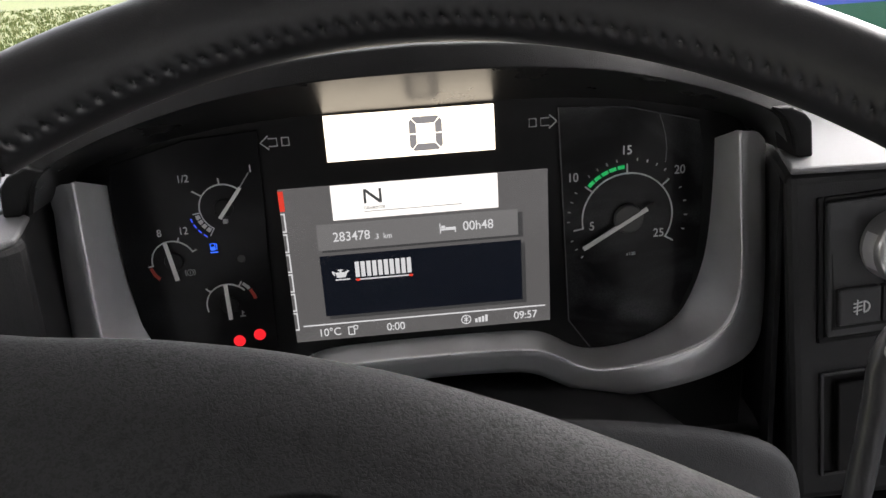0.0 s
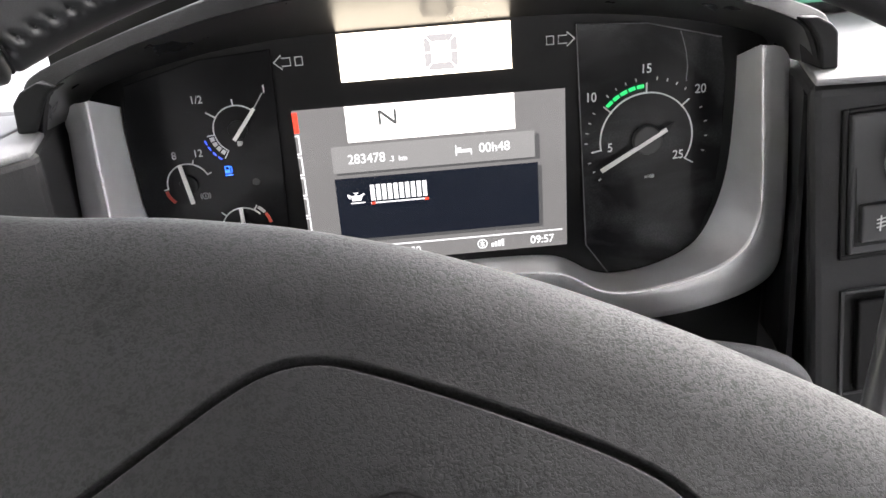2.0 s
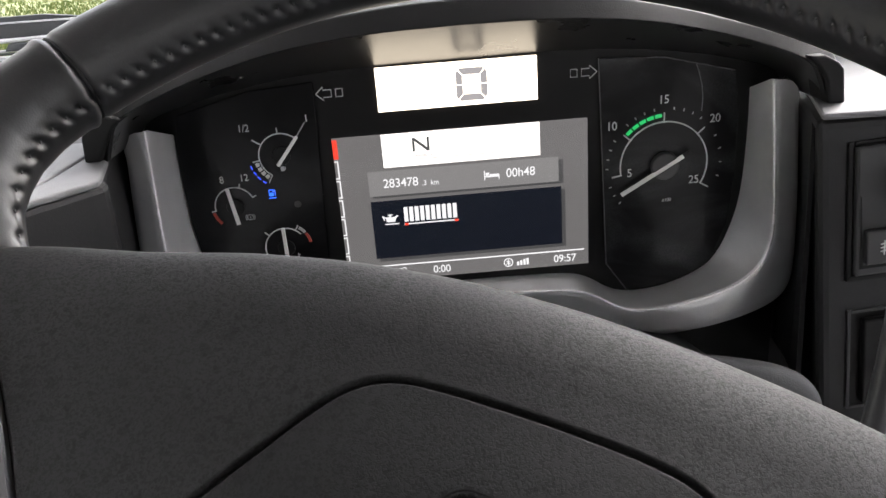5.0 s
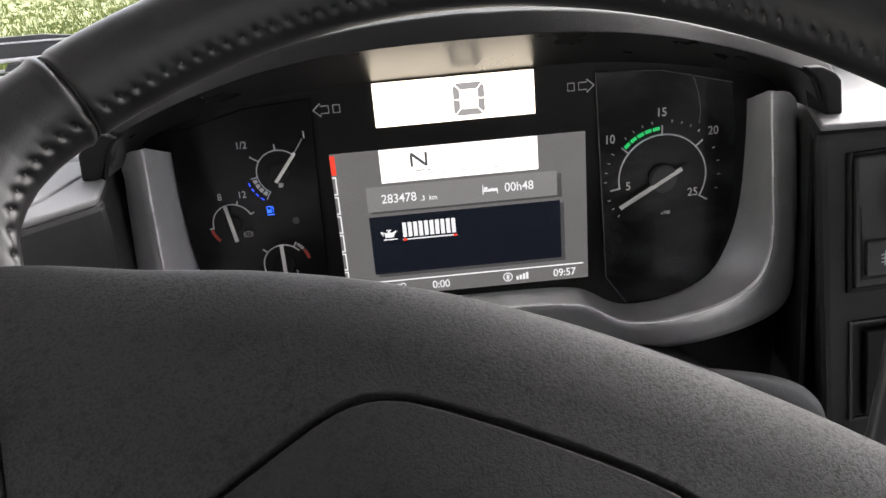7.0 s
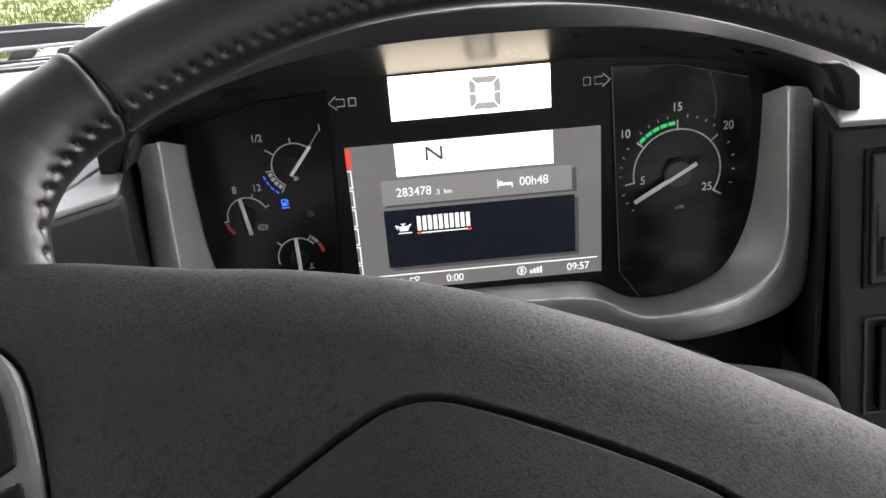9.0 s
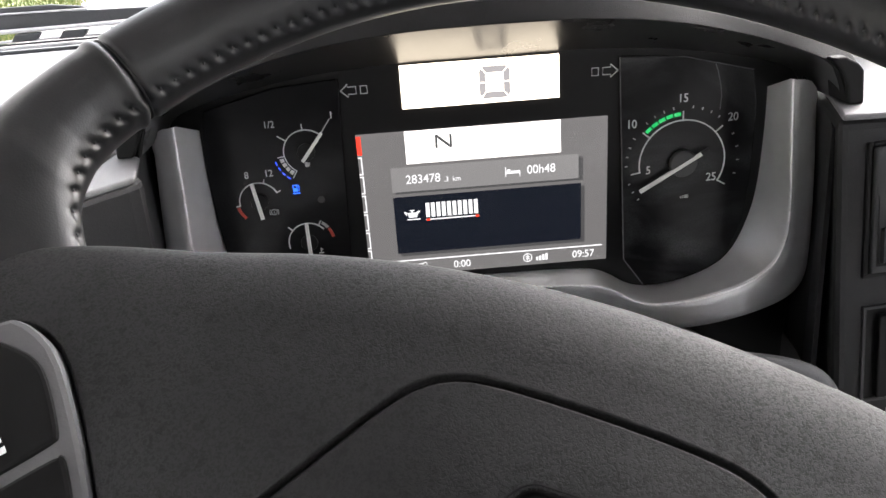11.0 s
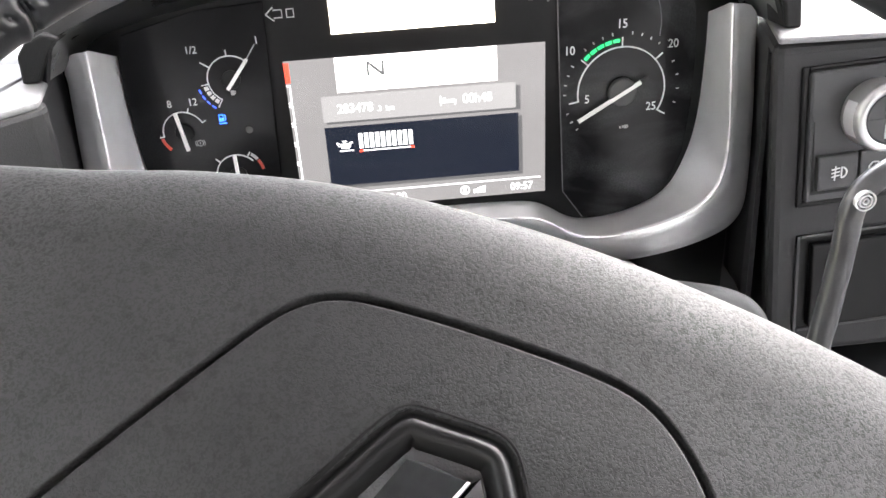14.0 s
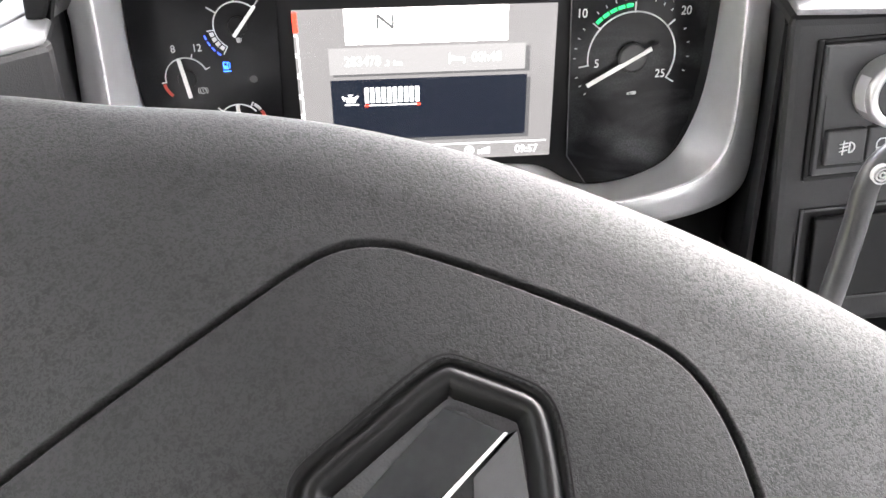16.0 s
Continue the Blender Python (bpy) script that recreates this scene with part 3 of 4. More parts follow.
part("scale_arc", arc_bm(*RC, 0.0270, 0.0278, rev_angle(5), rev_angle(25), Y0, Y1, 60), MARK, right_panel)
for v in (5, 10, 15, 20, 25):
    a = radians(rev_angle(v))
    c, s = math.cos(a), math.sin(a)
    part("tick", bar_bm(RC[0] + 0.0268 * c, RC[1] + 0.0268 * s, RC[0] + 0.0332 * c, RC[1] + 0.0332 * s, 0.0008, 0.0008, Y0, Y1), MARK, right_panel)
for v in range(2, 26):
    if v % 5:
        a = radians(rev_angle(v))
        c, s = math.cos(a), math.sin(a)
        part("minor_tick", bar_bm(RC[0] + 0.0349 * c, RC[1] + 0.0349 * s, RC[0] + 0.0366 * c, RC[1] + 0.0366 * s, 0.0006, 0.0006, Y0, Y1), MARK_DIM, right_panel)
for k in range(5):
    part("economy_segment", arc_bm(*RC, 0.0303, 0.0326, rev_angle(10.22 + 0.93 * k), rev_angle(11.0 + 0.93 * k), Y0, Y1, 8), GREEN, right_panel, "lit green economy segment")
for txt, x, z, s in (("5", 0.1045, 2.3085, 0.0075), ("10", 0.0931, 2.3394, 0.0075), ("15", 0.1250, 2.3535, 0.0075), ("20", 0.1572, 2.3394, 0.0075), ("25", 0.1455, 2.3010, 0.0075), ("x100", 0.1285, 2.2890, 0.0032)):
    text_part("numeral", txt, x, z, s, -0.0013, MARK_DIM if txt == "20" else MARK, right_panel, squeeze=0.9)
part("needle_cap", disc_bm(RC[0], RC[1], 0.0088, -0.0060, -0.0011, 40, 0.0012), CAP, right_panel)
part("needle", bar_bm(0.1370, 2.3182, 0.0983, 2.2960, 0.0026, 0.0026, -0.0062, -0.0046, 0.0004), NEEDLE, right_panel, "white needle")
part("needle_tail", bar_bm(0.1415, 2.3208, 0.1370, 2.3182, 0.0026, 0.0026, -0.0060, -0.0046), SURROUND, right_panel)

# fuel, air pressure and temperature gauges
FC, AC, TC = (-0.1095, 2.3385), (-0.1425, 2.3085), (-0.1150, 2.2785)
part("fuel_arc", arc_bm(*FC, 0.0135, 0.0142, 45, 188, Y0, Y1, 40), MARK, left_panel)
for a, r0, r1 in ((146, 0.0136, 0.0200), (93, 0.0136, 0.0175)):
    c, s = math.cos(radians(a)), math.sin(radians(a))
    part("tick", bar_bm(FC[0] + r0 * c, FC[1] + r0 * s, FC[0] + r1 * c, FC[1] + r1 * s, 0.0007, 0.0007, Y0, Y1), MARK, left_panel)
part("tick", bar_bm(-0.0995, 2.3490, -0.0930, 2.3580, 0.0007, 0.0006, Y0, Y1), MARK_DIM, left_panel)
part("level_frame", join_bm([arc_bm(*FC, 0.0135, 0.0140, 188, 238, Y0, Y1, 20), bar_bm(FC[0] - 0.0136, FC[1] - 0.0019, FC[0] - 0.0180, FC[1] - 0.0025, 0.0006, 0.0006, Y0, Y1), bar_bm(FC[0] - 0.0072, FC[1] - 0.0115, FC[0] - 0.0100, FC[1] - 0.0162, 0.0006, 0.0006, Y0, Y1)]), MARK, left_panel)
for k in range(4):
    part("level_segment", arc_bm(*FC, 0.0148, 0.0172, 192 + 11.3 * k, 200.5 + 11.3 * k, Y0, Y1, 6), MARK, left_panel)
for k in range(4):
    part("blue_dash", arc_bm(*FC, 0.0198, 0.0206, 194 + 11.2 * k, 201 + 11.2 * k, Y0, Y1, 6), BLUE, left_panel, "lit blue dash")
part("warning_symbol", join_bm([box_bm(-0.1208, -0.1203, Y0, Y1, 2.3135, 2.3178), box_bm(-0.1184, -0.1179, Y0, Y1, 2.3135, 2.3178), box_bm(-0.1203, -0.1184, Y0, Y1, 2.3173, 2.3178), box_bm(-0.1203, -0.1184, Y0, Y1, 2.3135, 2.3157), bar_bm(-0.1171, 2.3138, -0.1169, 2.3168, 0.0005, 0.0005, Y0, Y1), bar_bm(-0.1169, 2.3168, -0.1175, 2.3176, 0.0005, 0.0005, Y0, Y1), box_bm(-0.1211, -0.1165, Y0, Y1, 2.3120, 2.3126)]), BLUEPALE, left_panel, "lit blue tank symbol")
part("needle", bar_bm(-0.1122, 2.3330, -0.0985, 2.3502, 0.0022, 0.0020, -0.0045, -0.0030, 0.0003), NEEDLE, left_panel, "white needle")
part("needle_cap", disc_bm(FC[0], FC[1], 0.0055, -0.0029, -0.0011, 32, 0.0006), SURROUND, left_panel)
part("pump_symbol", join_bm([box_bm(-0.1112, -0.1090, Y0, Y1, 2.3290, 2.3318), bar_bm(-0.1086, 2.3296, -0.1084, 2.3316, 0.0005, 0.0005, Y0, Y1)]), MARK_DIM, left_panel)
text_part("numeral", "1/2", -0.1300, 2.3570, 0.0062, -0.0013, MARK, left_panel, squeeze=0.9)
text_part("numeral", "1", -0.0918, 2.3600, 0.0062, -0.0013, MARK, left_panel, squeeze=0.9)
part("air_arc", arc_bm(*AC, 0.0122, 0.0129, 25, 188, Y0, Y1, 40), MARK, left_panel)
for a in (25, 72, 188):
    c, s = math.cos(radians(a)), math.sin(radians(a))
    part("tick", bar_bm(AC[0] + 0.0123 * c, AC[1] + 0.0123 * s, AC[0] + 0.0152 * c, AC[1] + 0.0152 * s, 0.0007, 0.0007, Y0, Y1), MARK, left_panel)
part("red_zone", arc_bm(*AC, 0.0132, 0.0150, 192, 226, Y0, Y1, 14), REDMARK, left_panel)
part("needle", bar_bm(-0.1418, 2.2975, -0.1455, 2.3215, 0.0024, 0.0022, -0.0045, -0.0030, 0.0003), NEEDLE, left_panel, "white needle")
part("needle_cap", disc_bm(AC[0], AC[1], 0.0055, -0.0029, -0.0011, 32, 0.0006), SURROUND, left_panel)
text_part("numeral", "8", -0.1482, 2.3262, 0.0062, -0.0013, MARK, left_panel, squeeze=0.9)
text_part("numeral", "12", -0.1345, 2.3265, 0.0062, -0.0013, MARK, left_panel, squeeze=0.9)
part("brake_symbol", join_bm([arc_bm(-0.1345, 2.3010, 0.0016, 0.0020, 0, 360, Y0, Y1, 24), arc_bm(-0.1345, 2.3010, 0.0026, 0.0030, 140, 220, Y0, Y1, 10), arc_bm(-0.1345, 2.3010, 0.0026, 0.0030, -40, 40, Y0, Y1, 10), box_bm(-0.1347, -0.1343, Y0, Y1, 2.3002, 2.3018)]), MARK_DIM, left_panel)
part("temp_arc", arc_bm(*TC, 0.0128, 0.0135, 40, 195, Y0, Y1, 40), MARK, left_panel)
for a in (137, 58):
    c, s = math.cos(radians(a)), math.sin(radians(a))
    part("tick", bar_bm(TC[0] + 0.0129 * c, TC[1] + 0.0129 * s, TC[0] + 0.0168 * c, TC[1] + 0.0168 * s, 0.0007, 0.0007, Y0, Y1), MARK, left_panel)
part("hot_zone", arc_bm(*TC, 0.0150, 0.0168, 36, 54, Y0, Y1, 10), MARK_DIM, left_panel)
part("red_zone", arc_bm(*TC, 0.0150, 0.0168, 10, 33, Y0, Y1, 10), REDMARK, left_panel)
part("needle", bar_bm(-0.1150, 2.2700, -0.1152, 2.2925, 0.0024, 0.0022, -0.0045, -0.0030, 0.0003), NEEDLE, left_panel, "white needle")
part("needle_cap", disc_bm(TC[0], TC[1], 0.0055, -0.0029, -0.0011, 32, 0.0006), SURROUND, left_panel)
part("light_sensor", disc_bm(-0.1040, 2.3070, 0.0023, -0.0016, -0.0011, 28, 0.0002), CAP, left_panel)
part("coolant_symbol", join_bm([bar_bm(-0.1082, 2.2712, -0.1082, 2.2740, 0.0006, 0.0006, Y0, Y1), bar_bm(-0.1098, 2.2706, -0.1066, 2.2706, 0.0005, 0.0005, Y0, Y1), bar_bm(-0.1080, 2.2730, -0.1070, 2.2730, 0.0004, 0.0004, Y0, Y1)]), MARK_DIM, left_panel)
for x, z in ((-0.1125, 2.2545), (-0.1000, 2.2575)):
    part("warning_lamp", disc_bm(x, z, 0.0036, -0.0016, -0.0009, 28), REDLAMP, left_panel, "lit red warning lamp")

# turn signal arrows
arrow = [(0.0845, 2.3735), (0.0800, 2.3775), (0.0800, 2.3757), (0.0752, 2.3757), (0.0752, 2.3713), (0.0800, 2.3713), (0.0800, 2.3695)]
square = [(0.0725, 2.3758), (0.0685, 2.3758), (0.0685, 2.3712), (0.0725, 2.3712)]
for sx in (-1, 1):
    for name, pts in (("turn_arrow", arrow), ("trailer_mark", square)):
        part(name, tube_bm([(sx * x, 0.0013, z) for x, z in pts + pts[:1]], 0.00036, 6), MARK, cluster, "grey turn signal outline")

# central display
disp = part("display", box_bm(-0.0785, 0.0785, 0.0004, 0.0014, 2.2490, 2.3460), LCDGREY, cluster, "lit grey information display")
part("speed_display", box_bm(-0.0482, 0.0482, -0.0004, 0.0014, 2.3600, 2.3862), LCDSPEED, cluster, "bright white speed display")


def area(name, x0, x1, z0, z1, y, material, label=""):
    return part(name, box_bm(x0, x1, y, y + 0.0003, z0, z1), material, disp, label)


area("gear_field", -0.0485, 0.0488, 2.3250, 2.3460, 0.0000, LCDWHITE, "bright white gear field")
area("odometer_band", -0.0590, 0.0600, 2.3070, 2.3230, 0.0000, LCDBAND)
area("band_shadow", -0.0570, 0.0630, 2.3055, 2.3210, 0.0003, LCDSHADE)
area("message_field", -0.0590, 0.0615, 2.2648, 2.3035, 0.0000, LCDNAVY, "dark blue message field")
area("field_shadow", -0.0570, 0.0640, 2.2625, 2.3015, 0.0003, LCDSHADE)
area("status_line", -0.0735, 0.0755, 2.2590, 2.2598, 0.0000, LCDTEXT)
area("level_bar_red", -0.0785, -0.0755, 2.3330, 2.3450, -0.0002, LCDRED)
for k in range(6):
    z = 2.3318 - 0.0126 * k
    part("level_cell", join_bm([box_bm(-0.0768, -0.0760, -0.0002, 0.0001, z - 0.0108, z), box_bm(-0.0785, -0.0760, -0.0002, 0.0001, z - 0.0008, z), box_bm(-0.0785, -0.0760, -0.0002, 0.0001, z - 0.0116, z - 0.0108)]), LCDTEXT, disp)
for k in range(10):
    x = -0.0388 + 0.00345 * k
    area("level_column", x, x + 0.0025, 2.2888, 2.2985, -0.0002, LCDTEXT)
area("level_base", -0.0390, -0.0045, 2.2868, 2.2876, -0.0002, LCDTEXT)
for x in (-0.0388, -0.0070):
    area("level_limit", x, x + 0.0024, 2.2864, 2.2878, -0.0004, LCDRED)
can = [(-0.0500, 2.2893), (-0.0448, 2.2893), (-0.0440, 2.2916), (-0.0424, 2.2932), (-0.0432, 2.2938), (-0.0452, 2.2926), (-0.0506, 2.2926)]
part("oil_symbol", join_bm([prism_bm(can, "y", -0.0002, 0.0001), box_bm(-0.0482, -0.0470, -0.0002, 0.0001, 2.2926, 2.2940), box_bm(-0.0492, -0.0460, -0.0002, 0.0001, 2.2938, 2.2944), bar_bm(-0.0506, 2.2922, -0.0526, 2.2934, 0.0008, 0.0008, -0.0002, 0.0001), bar_bm(-0.0526, 2.2934, -0.0512, 2.2906, 0.0007, 0.0007, -0.0002, 0.0001), box_bm(-0.0512, -0.0424, -0.0002, 0.0001, 2.2876, 2.2883)]), LCDTEXT, disp)
TY = -0.0001
text_part("lettering", "283478", -0.0500, 2.3146, 0.0080, TY, LCDTEXT, disp, "LEFT", 0.92)
text_part("lettering", ".3  km", -0.0258, 2.3132, 0.0046, TY, LCDTEXT, disp, "LEFT", 0.92)
text_part("lettering", "00h48", 0.0270, 2.3150, 0.0080, TY, LCDTEXT, disp, "LEFT", 0.92)
part("bed_symbol", join_bm([box_bm(0.0132, 0.0138, -0.0002, 0.0, 2.3118, 2.3180), box_bm(0.0132, 0.0228, -0.0002, 0.0, 2.3135, 2.3145), box_bm(0.0222, 0.0228, -0.0002, 0.0, 2.3118, 2.3150), box_bm(0.0142, 0.0165, -0.0002, 0.0, 2.3147, 2.3165), box_bm(0.0168, 0.0226, -0.0002, 0.0, 2.3145, 2.3154)]), LCDTEXT, disp)
text_part("lettering", "09:57", 0.0630, 2.2540, 0.0072, TY, LCDTEXT, disp, squeeze=0.92)
text_part("lettering", "0:00", -0.0175, 2.2540, 0.0072, TY, LCDTEXT, disp, squeeze=0.92)
text_part("lettering", "10\u00b0C", -0.0580, 2.2540, 0.0072, TY, LCDTEXT, disp, squeeze=0.92)
part("door_symbol", join_bm([bar_bm(-0.0465, 2.2515, -0.0465, 2.2565, 0.0007, 0.0007, -0.0002, 0.0), bar_bm(-0.0465, 2.2565, -0.0430, 2.2565, 0.0007, 0.0007, -0.0002, 0.0), bar_bm(-0.0465, 2.2515, -0.0430, 2.2515, 0.0007, 0.0007, -0.0002, 0.0), bar_bm(-0.0430, 2.2515, -0.0430, 2.2545, 0.0007, 0.0007, -0.0002, 0.0), arc_bm(-0.0420, 2.2560, 0.0010, 0.0016, 0, 360, -0.0002, 0.0, 16)]), LCDTEXT, disp)
part("radio_symbol", join_bm([arc_bm(0.0260, 2.2545, 0.0025, 0.0031, 0, 360, -0.0002, 0.0, 24), bar_bm(0.0260, 2.2523, 0.0260, 2.2567, 0.0006, 0.0006, -0.0002, 0.0), bar_bm(0.0247, 2.2534, 0.0273, 2.2556, 0.0005, 0.0005, -0.0002, 0.0), bar_bm(0.0247, 2.2556, 0.0273, 2.2534, 0.0005, 0.0005, -0.0002, 0.0)]), LCDTEXT, disp)
for k in range(4):
    area("signal_bar", 0.0315 + 0.0021 * k, 0.0330 + 0.0021 * k, 2.2520, 2.2545 + 0.0007 * k, -0.0002, LCDTEXT)
part("lettering", join_bm([bar_bm(-0.0290, 2.3340, -0.0290, 2.3425, 0.0015, 0.0015, -0.0003, 0.0), bar_bm(-0.0290, 2.3422, -0.0200, 2.3343, 0.0017, 0.0017, -0.0003, 0.0), bar_bm(-0.0200, 2.3340, -0.0200, 2.3425, 0.0015, 0.0015, -0.0003, 0.0)]), LCDDARK, disp, "dark letter N")
text_part("lettering", "GEARBOX", -0.0303, 2.3312, 0.0024, -0.0003, LCDSHADE, disp, "LEFT", 1.15)
area("underline", -0.0300, 0.0270, 2.3290, 2.3293, -0.0003, LCDSHADE)
# the digit 0 in six chamfered segments, lifted to grey for the display's bloom
dx, dz, dw, dh, st, gap = 0.0088, 2.3725, 0.0094, 0.0098, 0.0040, 0.0003
top_seg = [(-dw + 0.0026, dh), (dw - 0.0026, dh), (dw - 0.0016, dh - 0.0008), (dw - st - gap, dh - st), (-dw + st + gap, dh - st), (-dw + 0.0016, dh - 0.0008)]
side_seg = [(dw - 0.0012, dh - 0.0012), (dw, dh - 0.0028), (dw, gap), (dw - st, gap), (dw - st, dh - st - gap)]
for poly in (top_seg, [(x, -z) for x, z in top_seg], side_seg, [(-x, z) for x, z in side_seg], [(x, -z) for x, z in side_seg], [(-x, -z) for x, z in side_seg]):
    part("digit_segment", prism_bm([(dx + x, dz + z) for x, z in poly], "y", -0.0007, -0.0003), LCDDIGIT, cluster, "display segment, greyed for the bloom over it")

# ---- light switch panel on the right console ----
LEAN = pose(0.001, -0.0905, 2.284, -5.0, -3.0)


def face_thing(name, label, category, group=""):
    return thing(name, label, category, LEAN, group)


sp_panel = face_thing("light_switch_panel", "dark grey light switch panel with a silver rotary knob", "switch panel")
part("frame", join_bm([box_bm(0.197, 0.2005, -0.0015, 0.003, -0.026, 0.049, 0.001), box_bm(0.2005, 0.33, -0.0015, 0.003, 0.0465, 0.049, 0.001), box_bm(0.197, 0.33, -0.0015, 0.003, -0.0285, -0.025, 0.001)]), LID, sp_panel)
part("plate", box_bm(0.2005, 0.33, -0.004, 0.004, -0.025, 0.0465, 0.0015), SWITCH, sp_panel)
for k, x in enumerate((0.2048, 0.2278, 0.2508)):
    key = part("key", box_bm(x, x + 0.0222, -0.0075, -0.002, -0.0180, 0.0015, 0.0012), SWITCH, sp_panel, "grey rocker key")
    if k == 0:
        icon = [arc_bm(x + 0.0128, -0.0085, 0.0025, 0.0032, -90, 90, -0.0080, -0.0074, 12), bar_bm(x + 0.0128, -0.0115, x + 0.0128, -0.0055, 0.0007, 0.0007, -0.0080, -0.0074)]
        icon += [bar_bm(x + 0.0073, -0.0065 - 0.002 * j, x + 0.0118, -0.0058 - 0.002 * j, 0.0006, 0.0006, -0.0080, -0.0074) for j in range(3)] + [bar_bm(x + 0.0095, -0.0045, x + 0.0091, -0.0125, 0.0006, 0.0006, -0.0080, -0.0074)]
    else:
        cab = [(0.0050, -0.0100), (0.0050, -0.0070), (0.0066, -0.0050), (0.0100, -0.0050), (0.0100, -0.0100)]
        icon = [bar_bm(x + xa, za, x + xb, zb, 0.0006, 0.0006, -0.0080, -0.0074) for (xa, za), (xb, zb) in zip(cab, cab[1:] + cab[:1])]
        icon += [arc_bm(x + xc, -0.0110, 0.0007, 0.0013, 0, 360, -0.0080, -0.0074, 14) for xc in (0.0064, 0.0090)]
        icon += [bar_bm(x + 0.0112, za, x + 0.0150, zb, 0.0006, 0.0006, -0.0080, -0.0074) for za, zb in ((-0.0060, -0.0048), (-0.0078, -0.0072), (-0.0096, -0.0096))]
    part("symbol", join_bm(icon), MARK_DIM, key)
part("key_gap", prism_bm([(0.2030, 0.0200), (0.2044, -0.0185), (0.2740, -0.0195), (0.2740, -0.0205), (0.2026, -0.0205)], "y", -0.0044, -0.0036), LID, sp_panel, "dark gap beside the keys")
KX, KZ = 0.2350, 0.0215
ring = []
for r, y in ((0.0180, -0.003), (0.0182, -0.006), (0.0182, -0.0165), (0.0178, -0.0190), (0.0166, -0.0206), (0.0140, -0.0210), (0.0133, -0.0200), (0.0131, -0.010)):
    ring.append([(KX + r * math.cos(a), y, KZ + r * math.sin(a)) for a in [k * 2 * math.pi / 64 for k in range(64)]])
knob = part("rotary_knob", loft_bm(ring, True), KNOB, sp_panel, "satin silver ring knob", smooth=True)
part("knob_face", disc_bm(KX, KZ, 0.0130, -0.0196, -0.006, 48, 0.0008), SWITCH, knob)
part("knob_split", box_bm(KX - 0.0124, KX + 0.0124, -0.0199, -0.0190, KZ - 0.0003, KZ + 0.0003), DARK, knob)
for dz in (0.0062, -0.0064):
    lamp = arc_bm(KX + 0.0015, KZ + dz, 0.0022, 0.0031, -90, 90, -0.0200, -0.0194, 14)
    part("symbol", join_bm([lamp, bar_bm(KX + 0.0015, KZ + dz - 0.0031, KX + 0.0015, KZ + dz + 0.0031, 0.0009, 0.0009, -0.0200, -0.0194), bar_bm(KX - 0.0018, KZ + dz - 0.0040, KX - 0.0018, KZ + dz + 0.0034, 0.0026, 0.0020, -0.0200, -0.0194)]), MARK_DIM, knob)
grip = [(KX + 0.0184 * math.cos(a), KZ + 0.0184 * math.sin(a)) for a in [radians(150 + 6 * k) for k in range(11)]]
grip += [(KX + 0.0176 * math.cos(a), KZ + 0.0176 * math.sin(a)) for a in [radians(210 - 6 * k) for k in range(11)]]
part("grip_flat", prism_bm(grip, "y", -0.0160, -0.0070), SILVER, knob)

pocket = face_thing("switch_bank", "recessed black bank of blank switches in the dash console", "switch bank")
part("frame", join_bm([box_bm(0.1985, 0.2005, -0.0012, 0.003, -0.106, -0.0455, 0.0006), box_bm(0.2005, 0.33, -0.0012, 0.003, -0.0475, -0.0455, 0.0006), box_bm(0.2005, 0.33, -0.0012, 0.003, -0.106, -0.1040, 0.0006)]), SWITCH, pocket)
part("recess", box_bm(0.2005, 0.33, 0.0002, 0.003, -0.1040, -0.0475), LID, pocket, "black recess")
for x in (0.2058, 0.2605):
    part("blank_cover", box_bm(x, x + 0.0515, -0.0050, 0.0000, -0.1025, -0.0505, 0.0016, 3), LID, pocket, "satin black blank cover")

# ---- stalk switch behind the wheel ----
stalk = thing("column_stalk", "grey angled stalk switch on the steering column", "stalk")
line = smooth_line([(0.1170, -0.242, 2.170), (0.1370, -0.225, 2.220), (0.1490, -0.215, 2.253), (0.1588, -0.206, 2.300), (0.1595, -0.205, 2.3235), (0.1725, -0.203, 2.3335), (0.235, -0.195, 2.356)], 2)
part("lever", tube_bm(line, lambda s: 0.0051 - 0.0002 * s, 16), STALK, stalk, smooth=True)
part("end_symbol", join_bm([arc_bm(0.1615, 2.3240, r, r + 0.0006, 0, 360, -0.2105, -0.2085, 24) for r in (0.0008, 0.0022, 0.0036)]), MARK_DIM, stalk)

# ---- steering column cowl ----
cowl = thing("steering_column_cowl", "dark grained plastic cowl round the steering column", "steering column")
half_c = [(0.0, 2.275), (0.06, 2.270), (0.09, 2.2655), (0.117, 2.2600), (0.138, 2.2545), (0.154, 2.2455), (0.164, 2.2300), (0.168, 2.200), (0.165, 2.10)]
cl = smooth_line([(x, 0, z) for x, z in half_c], 2)
cl = [(-p.x, p.z) for p in reversed(cl[1:])] + [(p.x, p.z) for p in cl]
def shroud(steps):
    return loft_bm([[(x * f, y, z + dz) for x, z in cl] for y, f, dz in steps])


part("shell", shroud(((-0.134, 0.985, -0.008), (-0.150, 1.0, 0.0), (-0.1545, 0.985, -0.003), (-0.156, 0.95, -0.010), (-0.156, 0.6, -0.06))), COWL, cowl, smooth=True)
# the shroud's rear rows, split off and coloured black
part("rear_shell", shroud(((0.012, 0.92, -0.06), (-0.12, 0.95, -0.026), (-0.134, 0.98, -0.009))), BLACK, cowl, "rear part of the column cowl, coloured black", smooth=True)
part("column", tube_bm([(-0.0147, -0.10, 2.06), (-0.0147, -0.335, 2.285)], 0.045, 24), DARK, cowl)

